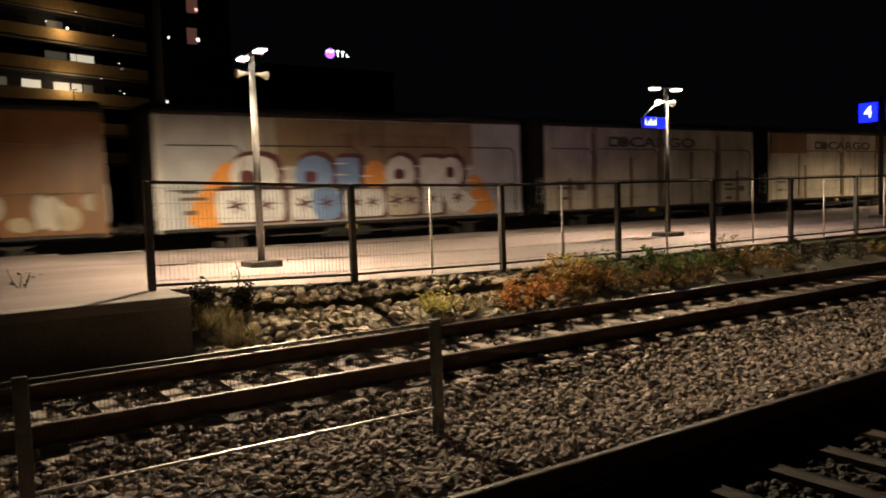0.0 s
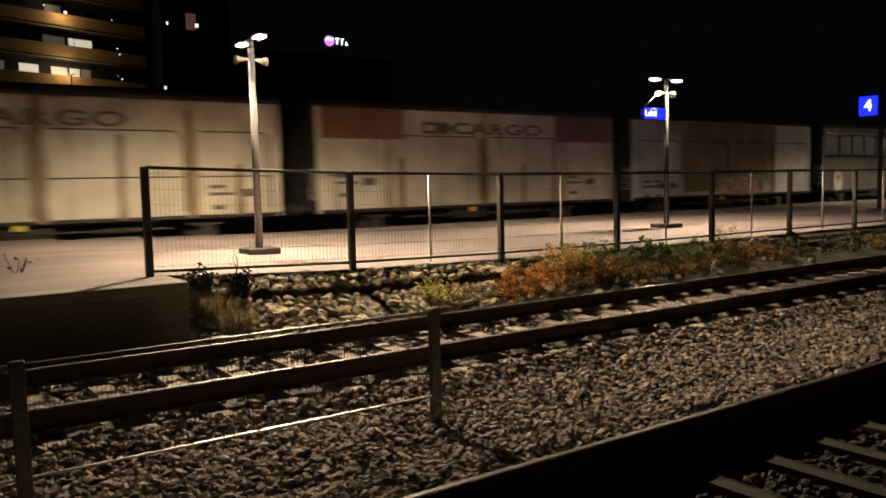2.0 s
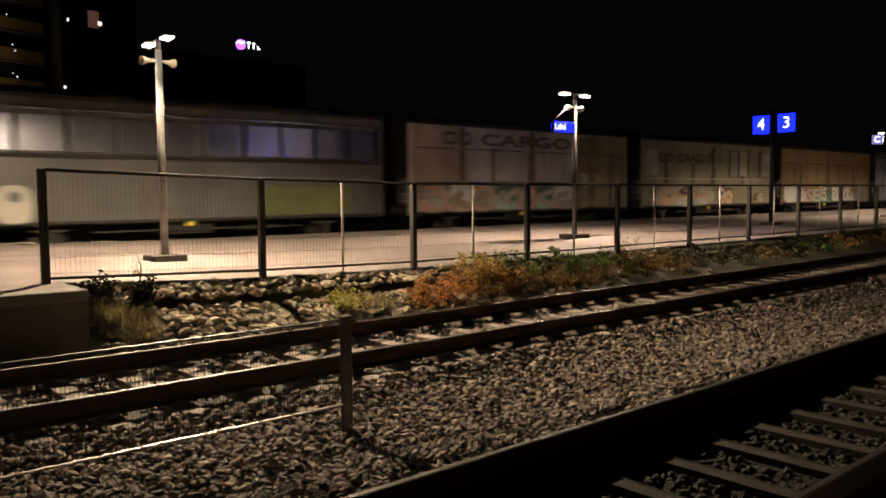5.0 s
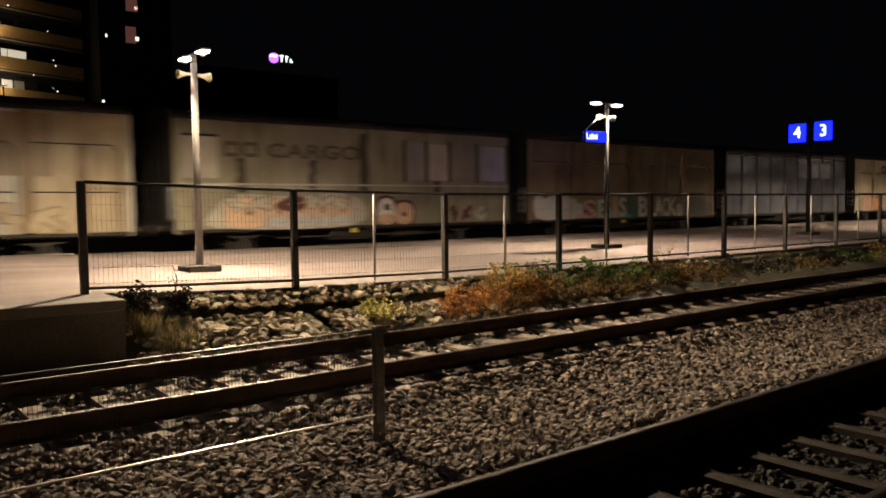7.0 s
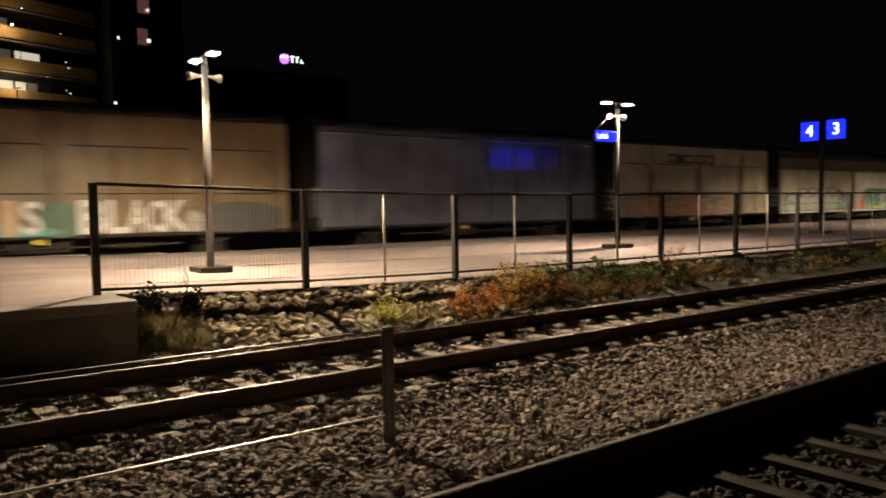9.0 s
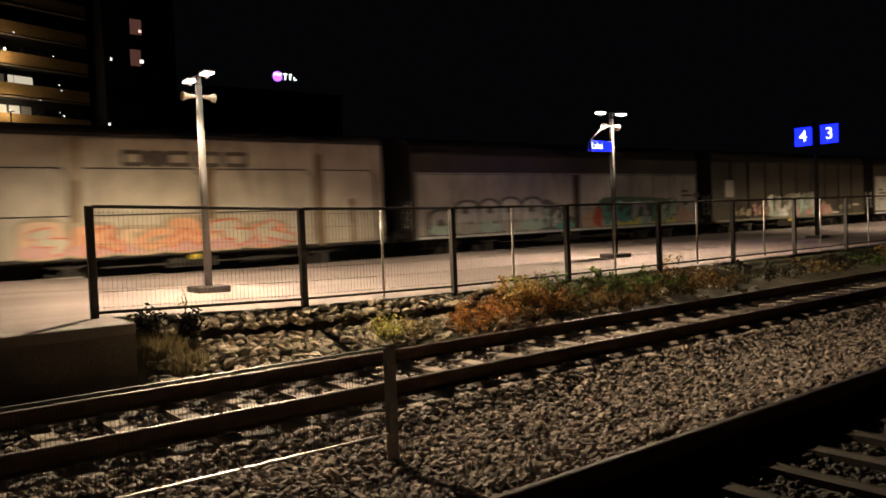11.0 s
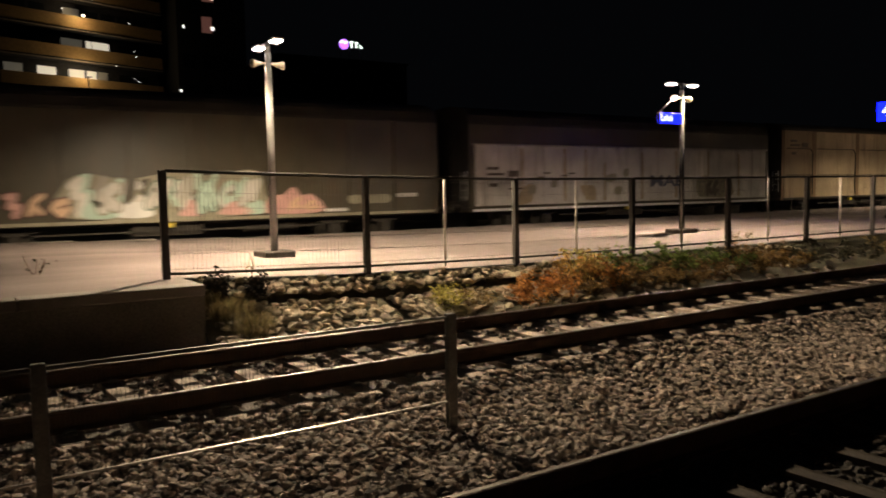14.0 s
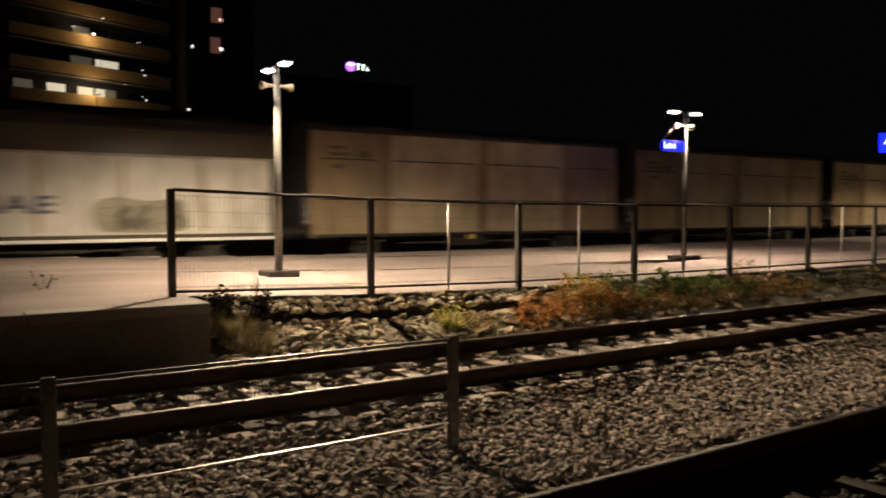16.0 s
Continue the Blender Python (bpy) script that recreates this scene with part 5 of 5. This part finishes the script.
def dark_block(x, y, wdt, dep, h, label, windows):
    t = thing("dark_building", label, "building", "far buildings", x, y, -0.6)
    bm = bmesh.new()
    box(bm, 0, wdt, 0, dep, 0, h)
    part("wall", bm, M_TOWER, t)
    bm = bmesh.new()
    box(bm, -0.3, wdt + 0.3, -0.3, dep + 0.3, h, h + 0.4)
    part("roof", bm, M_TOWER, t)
    for wx, wz, ww, wh, m in windows:
        bm = bmesh.new()
        box(bm, wx, wx + ww, -0.05, 0.02, wz, wz + wh)
        part("window", bm, m, t, "lit window" if m is not M_GLASSDARK else "dark window")
    return t


tower()
for lx, lz, lr in ((12.85, 18.3, 0.13), (11.0, 18.6, 0.07), (13.65, 19.85, 0.07), (17.0, 18.2, 0.05), (17.4, 15.6, 0.06), (17.6, 15.1, 0.06), (15.6, 14.0, 0.05), (17.35, 13.0, 0.04), (17.7, 12.75, 0.07)):
    wall_lamp(lx, 78.0 + max(0, lx - 11) * 0.3 + (0.25 if lz == 18.3 else 0), lz, 75.0 if lz == 18.3 else 0, lr)


# added fill lamp on a made-up post, for the glow on the ochre parapets
def balcony_fill_lamp(x, y, h):
    t = thing("balcony_fill_lamp", "added post lamp that lights the tower's balcony fronts", "street lamp", "", x, y, -0.6)
    bm = bmesh.new()
    tube(bm, (0, 0, 0), (0, 0, h), 0.1, 0.06, n=10)
    part("pole", bm, M_POLED, t)
    bm = bmesh.new()
    box(bm, -0.3, 0.3, -0.15, 0.15, h, h + 0.1, 0.03)
    part("head", bm, M_HEAD, t)
    bm = bmesh.new()
    bmesh.ops.create_icosphere(bm, subdivisions=2, radius=0.05)
    bmesh.ops.translate(bm, vec=(0, 0, h + 0.15), verts=bm.verts)
    part("globe", bm, M_SPARK, t, "glowing globe")
    la = bpy.data.lights.new("balcony_fill_light", "POINT")
    la.energy, la.color, la.shadow_soft_size = BALCONY_FILL_W, (1.0, 0.74, 0.42), 0.25
    new("balcony_fill_light", la).matrix_basis = pose(x, y, h - 0.1)


BALCONY_FILL_W = 110.0
balcony_fill_lamp(13.0, 78.65, 13.3)
wins = [(2.6, 21.7, 1.1, 1.5, M_RED), (2.5, 18.6, 1.0, 1.6, M_RED), (3.4, 18.9, 0.35, 0.35, M_SPARK), (3.4, 21.9, 0.3, 0.3, M_SPARK), (0.6, 18.9, 0.16, 0.3, M_SPARK), (-0.9 + 1.0, 12.6, 0.2, 0.25, M_SPARK)]
wins += [(0.5 + 1.9 * a, 3 + 3 * b, 1.2, 1.4, M_GLASSDARK) for a in range(3) for b in range(5)]
dark_block(21.5, 79.9, 7, 12, 40, "dark tower with a few reddish lit windows", wins)
wins = [(0.3, 16.1, 1.1, 0.7, M_DIM), (0.5, 16.6, 0.16, 0.16, M_SPARK), (1.0, 16.4, 0.16, 0.16, M_SPARK), (0.2, 13.4, 0.18, 0.18, M_SPARK)]
dark_block(-8, 79.9, 11.5, 10, 22, "dark low block beside the tower", [(wx + 10, wz, ww, wh, m) for wx, wz, ww, wh, m in wins])
dark_block(60, 150.2, 30, 20, 30, "dark building that carries a lit roof sign", [(3 + 5 * a, 4 + 5 * b, 2.5, 2, M_GLASSDARK) for a in range(5) for b in range(4)])


def roof_sign():
    t = thing("roof_sign", "lit purple and white round emblem with letter bars on a roof", "sign", "", 75.1, 150.0, 32.8)
    for x in (-1.0, 1.0, 3.5):
        bm = bmesh.new()
        tube(bm, (x, 0.3, -3.1), (x, 0.3, -0.6), 0.08, n=6)
        part("post", bm, M_FRAME, t)
    bm = bmesh.new()
    tube(bm, (-0.3, 0.3, 0), (-0.3, 0.0, 0), 1.05, n=28)
    disc = part("disc", bm, M_PURPLE, t, "glowing purple disc")
    bm = bmesh.new()
    extrude_y(bm, [(-1.3 + 0.1 * i, 0.25 * math.sin(i * 0.35) - 0.05 + 0.03 * i) for i in range(19)] + [(0.5 - 0.1 * i, 0.25 * math.sin((18 - i) * 0.35) + 0.3 + 0.03 * (18 - i)) for i in range(19)], -0.06, -0.02)
    part("wave", bm, M_LOGO, disc, "white wave stripe")
    for x0, x1, z0, z1 in ((1.3, 1.6, -0.6, 0.6), (1.0, 1.95, 0.45, 0.7), (2.4, 2.7, -0.6, 0.6), (2.4, 3.0, 0.4, 0.65), (3.4, 3.65, -0.6, 0.1), (3.7, 4.0, -0.6, -0.35)):
        bm = bmesh.new()
        box(bm, x0, x1, -0.02, 0.12, z0, z1)
        part("letter_bar", bm, M_LOGO, t, "glowing white bar")


roof_sign()

# ---- plants ----
LEAF = {k: mat("leaf_" + k, c, 0.7, var=0.3, scale=3, fine=30, bump=0.05, island=0.5) for k, c in {
    "orange": (0.44, 0.205, 0.06), "yellow": (0.42, 0.38, 0.1), "rust": (0.2, 0.128, 0.05), "green": (0.15, 0.2, 0.06), "straw": (0.26, 0.19, 0.085), "ochre": (0.5, 0.32, 0.1), "dark": (0.05, 0.045, 0.025), "dun": (0.17, 0.135, 0.065), "black": (0.02, 0.017, 0.012)}.items()}
for m in LEAF.values():
    # thin leaves let some of the light through
    n, l = m.node_tree.nodes, m.node_tree.links
    pb = n["Principled BSDF"]
    tr, mx = n.new("ShaderNodeBsdfTranslucent"), n.new("ShaderNodeMixShader")
    l.new(pb.inputs["Base Color"].links[0].from_socket, tr.inputs["Color"])
    mx.inputs[0].default_value = 0.45
    l.new(pb.outputs[0], mx.inputs[1])
    l.new(tr.outputs[0], mx.inputs[2])
    l.new(mx.outputs[0], n["Material Output"].inputs["Surface"])
M_STEM = mat("stem", (0.1, 0.06, 0.03), 0.9, var=0.3, bump=0.1)


def bush(name, x, y, r, h, kind, n, label, ls=0.035, stems=14, seed=0):
    rn = random.Random(seed + int(x * 100))
    zb = slope(x, y) if y < YF - 0.13 else deck_z(x)
    t = thing(name, label, "plant", "", x, y, zb - 0.03)
    bs, bl = bmesh.new(), bmesh.new()
    tips = []
    for i in range(stems):
        a, d = rn.uniform(0, 6.28), r * math.sqrt(rn.random())
        base = Vector((math.cos(a) * d * 0.6, math.sin(a) * d * 0.6, 0))
        base.z = (slope(x + base.x, y + base.y) - zb) if y < YF - 0.2 else 0
        top = base + Vector((math.cos(a) * d * 0.7 + rn.uniform(-0.08, 0.08), math.sin(a) * d * 0.7, h * rn.uniform(0.45, 1.0)))
        mid = (base + top) / 2 + Vector((rn.uniform(-0.04, 0.04), rn.uniform(-0.04, 0.04), h * 0.08))
        tube(bs, base, mid, 0.007, 0.005, n=4, cap=False)
        tube(bs, mid, top, 0.005, 0.003, n=4, cap=False)
        tips.append((base, mid, top))
    for i in range(n):
        b0, m0, t0 = tips[i % stems]
        u = rn.random() ** 0.6
        p0 = (b0.lerp(m0, u * 2) if u < 0.5 else m0.lerp(t0, u * 2 - 1)) + Vector((rn.gauss(0, 0.05), rn.gauss(0, 0.05), rn.gauss(0, 0.03)))
        s = ls * rn.uniform(0.6, 1.3)
        q = Euler((rn.uniform(-1.2, 1.2), rn.uniform(-1.2, 1.2), rn.uniform(0, 6.28))).to_matrix()
        vs = [bl.verts.new(p0 + q @ Vector(v) * s) for v in ((0, -1, 0), (0.55, 0, 0.15), (0, 1, 0), (-0.55, 0, 0.15))]
        bl.faces.new((vs[0], vs[1], vs[2]))
        bl.faces.new((vs[0], vs[2], vs[3]))
    tagged(part("branching", bs, M_STEM, t), kind="stuff")
    tagged(part("foliage", bl, LEAF[kind], t), kind="stuff")
    return t


def tuft(x, y, r, h, kind, n, label, seed=0):
    rn = random.Random(seed + int(x * 100))
    zb = slope(x, y) if y < YF - 0.13 else deck_z(x)
    t = thing("grass_tuft", label, "plant", "", x, y, zb - 0.02)
    bl = bmesh.new()
    for i in range(n):
        a, d = rn.uniform(0, 6.28), r * math.sqrt(rn.random())
        b0 = Vector((math.cos(a) * d, math.sin(a) * d, 0))
        b0.z = (slope(x + b0.x, y + b0.y) - zb) if y < YF - 0.2 else 0
        hh, lean = h * rn.uniform(0.5, 1), Vector((rn.gauss(0, 0.25), rn.gauss(0, 0.25), 0)) * h
        w = Vector((0.006 * math.sin(a), 0.006 * math.cos(a), 0))
        m0, t0 = b0 + lean * 0.35 + Vector((0, 0, hh * 0.65)), b0 + lean + Vector((0, 0, hh))
        vs = [bl.verts.new(v) for v in (b0 - w, b0 + w, m0 + w, m0 - w, t0)]
        bl.faces.new((vs[0], vs[1], vs[2], vs[3]))
        bl.faces.new((vs[3], vs[2], vs[4]))
    tagged(part("foliage", bl, LEAF[kind], t), kind="stuff")


tuft(3.25, 9.5, 0.36, 0.3, "dun", 420, "dull brown dry grass at the end of the wall")
tuft(3.0, 9.75, 0.2, 0.3, "dun", 220, "dull brown dry grass among the stones")
bush("small_shrub", 3.1, 10.05, 0.09, 0.36, "black", 420, "small blackish shrub on the stone shoulder", 0.034, 12)
bush("small_shrub", 3.62, 10.02, 0.09, 0.36, "black", 420, "small blackish shrub on the stone shoulder", 0.034, 12)
bush("weed_clump", 6.3, 9.42, 0.22, 0.4, "yellow", 420, "yellow-green weeds beside the rail", 0.03)
bush("weed_clump", 6.75, 9.4, 0.24, 0.32, "straw", 240, "dry straw-brown autumn weeds beside the rail", 0.03)
PLANTS = [(8.0, 9.45, 0.4, 0.35, "orange", 650), (8.55, 9.5, 0.4, 0.4, "orange", 650), (7.6, 9.35, 0.22, 0.18, "orange", 120), (9.2, 9.75, 0.35, 0.7, "ochre", 700), (9.55, 9.6, 0.3, 0.62, "orange", 450), (9.0, 9.4, 0.3, 0.35, "rust", 400), (9.75, 9.95, 0.4, 0.5, "yellow", 500),
          (10.1, 9.6, 0.45, 0.45, "rust", 600), (10.7, 9.5, 0.45, 0.4, "rust", 600), (10.6, 10.0, 0.4, 0.4, "green", 400), (11.4, 9.5, 0.45, 0.35, "rust", 600), (11.8, 9.95, 0.45, 0.42, "green", 650), (12.4, 9.6, 0.45, 0.4, "rust", 550),
          (13.0, 9.8, 0.5, 0.42, "green", 550), (13.7, 9.6, 0.5, 0.42, "rust", 550), (14.3, 9.9, 0.5, 0.4, "rust", 500), (15.0, 9.6, 0.5, 0.35, "rust", 450), (15.8, 9.8, 0.5, 0.35, "dark", 450), (16.8, 9.8, 0.5, 0.3, "dark", 450), (17.9, 9.7, 0.5, 0.3, "dark", 450),
          (19.2, 9.7, 0.55, 0.35, "straw", 450), (20.6, 9.7, 0.6, 0.4, "dark", 450), (22.2, 9.7, 0.6, 0.35, "green", 420), (24.0, 9.7, 0.6, 0.4, "ochre", 420), (26.0, 9.7, 0.7, 0.4, "rust", 420), (28.5, 9.7, 0.7, 0.4, "straw", 420), (31.5, 9.7, 0.8, 0.4, "ochre", 420)]
WORDS = {"orange": "orange autumn shrub on the stone bank", "ochre": "ochre autumn shrub on the stone bank", "rust": "rust-red autumn shrub on the stone bank", "yellow": "yellow-green shrub on the stone bank", "green": "dull green shrub on the stone bank", "straw": "straw-coloured weeds on the bank", "dark": "dark low growth on the bank"}
for i, (px, py, pr, ph, pk, pn) in enumerate(PLANTS):
    bush("shrub", px, py, pr, ph, pk, pn, WORDS[pk], 0.034 + 0.0012 * max(0, px - 9), 16, i)
# weeds growing at the fence and through the deck
bush("deck_weed", 3.74, 10.5, 0.07, 0.4, "straw", 26, "thin dry weed at the fence", 0.02, 3)
bush("deck_weed", 9.9, 10.5, 0.12, 0.25, "straw", 40, "thin dry weed at the fence", 0.025, 5)
bush("deck_weed", 10.5, 10.5, 0.1, 0.22, "straw", 40, "thin dry weed at the fence", 0.025, 5)
bush("deck_weed", 15.3, 10.9, 0.2, 0.3, "rust", 60, "dry weed growing through the deck", 0.03, 6)
bush("deck_weed", 1.25, 12.4, 0.12, 0.4, "dark", 16, "dark weed growing through the deck", 0.03, 4)

# ---- stones of the bank ----
rk = random.Random(11)
rock_meshes = [mesh_of("stone", stone_mesh(s, 1.0, 0.5, 2, 0.85), M_ROCK) for s in range(12)]
rest, count = [], 0
x = 2.86
rows = [(10.31, 0.075), (10.2, 0.085), (10.1, 0.09), (9.92, 0.075), (9.8, 0.085), (9.67, 0.09), (9.54, 0.09), (9.41, 0.09), (9.28, 0.08), (9.16, 0.08)]
for yr, sz in rows:
    x = 2.8 + rk.uniform(0, 0.15)
    while x < 16:
        s = sz * rk.uniform(0.72, 1.25)
        px, py = x + s, yr + rk.uniform(-0.04, 0.04)
        pz = slope(px, py) + s * 0.15
        # stones left out below the post at 5.47: a dark gap for its shadow
        post_shadow_gap = py < 9.97 and abs(px - 5.46) < 0.11
        if not post_shadow_gap and not (yr < 9.75 and px > 6.5 and rk.random() < 0.55) and not (px > 9.5 and rk.random() < 0.6):
            if count < 300 and px < 9.5:
                m = pose(px, py, pz, rk.uniform(-14, 14) + 18, rk.uniform(-14, 14), rk.uniform(0, 360))
                shared("stone", rock_meshes[rk.randrange(12)], bank, m @ Matrix.Scale(s, 4))
                count += 1
            else:
                rest.append((px, py, pz, s))
        x += s * rk.uniform(1.75, 2.3)
M_ROCKS = mat("wall_rocks", (0.4, 0.335, 0.24), 0.9, var=0.3, scale=5, fine=45, bump=0.5, island=0.35)
scatter("stones", [stone_mesh(s, 1.0, 0.5, 2, 0.85) for s in range(8)], rest, M_ROCKS, bank)

# ---- ballast stones ----
rb = random.Random(5)
near_meshes = [mesh_of("stone", stone_mesh(30 + s, 1.0, 0.7, 1, 1.0), M_STONE1) for s in range(8)]
for i in range(300):
    px, py, s = rb.uniform(2.3, 5.2), rb.uniform(3.75, 4.7), rb.uniform(0.028, 0.046)
    shared("stone", near_meshes[i % 8], ballast, pose(px, py, bed(px, py) + 0.02, rb.uniform(-40, 40), rb.uniform(-40, 40), rb.uniform(0, 360)) @ Matrix.Scale(s, 4))


def stones(x0, x1, y0, y1, per_m2, s0, s1, keep=None):
    out = []
    for i in range(int((x1 - x0) * (y1 - y0) * per_m2)):
        px, py = rb.uniform(x0, x1), rb.uniform(y0, y1)
        if keep is None or keep(px, py):
            s = rb.uniform(s0, s1)
            out.append((px, py, bed(px, py) + rb.uniform(-0.3, 0.75) * s, s))
    return out


def off_rails(px, py):
    """Clear of the far track's rails and sleepers."""
    d = abs(py - YB)
    if abs(d - GAUGE2) < 0.1:
        return False
    k = (px - 0.83) / 0.612
    return d > 1.2 or abs(k - round(k)) * 0.612 > 0.15


place = stones(-2, 9, 3.58, 6.3, 620, 0.016, 0.042) + stones(9, 16, 3.58, 6.3, 420, 0.02, 0.042) + stones(16, 30, 3.58, 6.3, 130, 0.035, 0.06)
place += stones(-2, 14, 6.3, 9.2, 330, 0.024, 0.044, off_rails) + stones(14, 26, 6.3, 9.2, 120, 0.03, 0.05, off_rails)
scatter("ballast_stones", [stone_mesh(50 + s, 1.0, 0.7, 1, 1.0) for s in range(14)], place, M_STONE, ballast)
dark_places = stones(1, 16, 1.9, 3.3, 260, 0.024, 0.042, lambda px, py: abs((px - 3.99) / 0.59 - round((px - 3.99) / 0.59)) * 0.59 > 0.1 and abs(abs(py - YA) - GAUGE2) > 0.09)
scatter("dark_track_stones", [stone_mesh(70 + s, 1.0, 0.75, 1) for s in range(5)], dark_places, M_DARKSTONE, ballast)


# ---- motion ----
def motions():
    rows_t = [k * 0.5 for k in range(33)]
    for w, u, wheels in WAGONS:
        for ws in wheels:
            x0 = ws.matrix_basis.translation.x
            walk(ws, [(k * 0.05, pose(x0, 0, 0.46, 0, -math.degrees((S0 * k * 0.05 + ACC * (k * 0.05) ** 2) / 0.46), 0)) for k in range(321)])
        walk(w, [(t, pose(u - (S0 * t + ACC * t * t), YT, 0)) for t in rows_t])


motions()
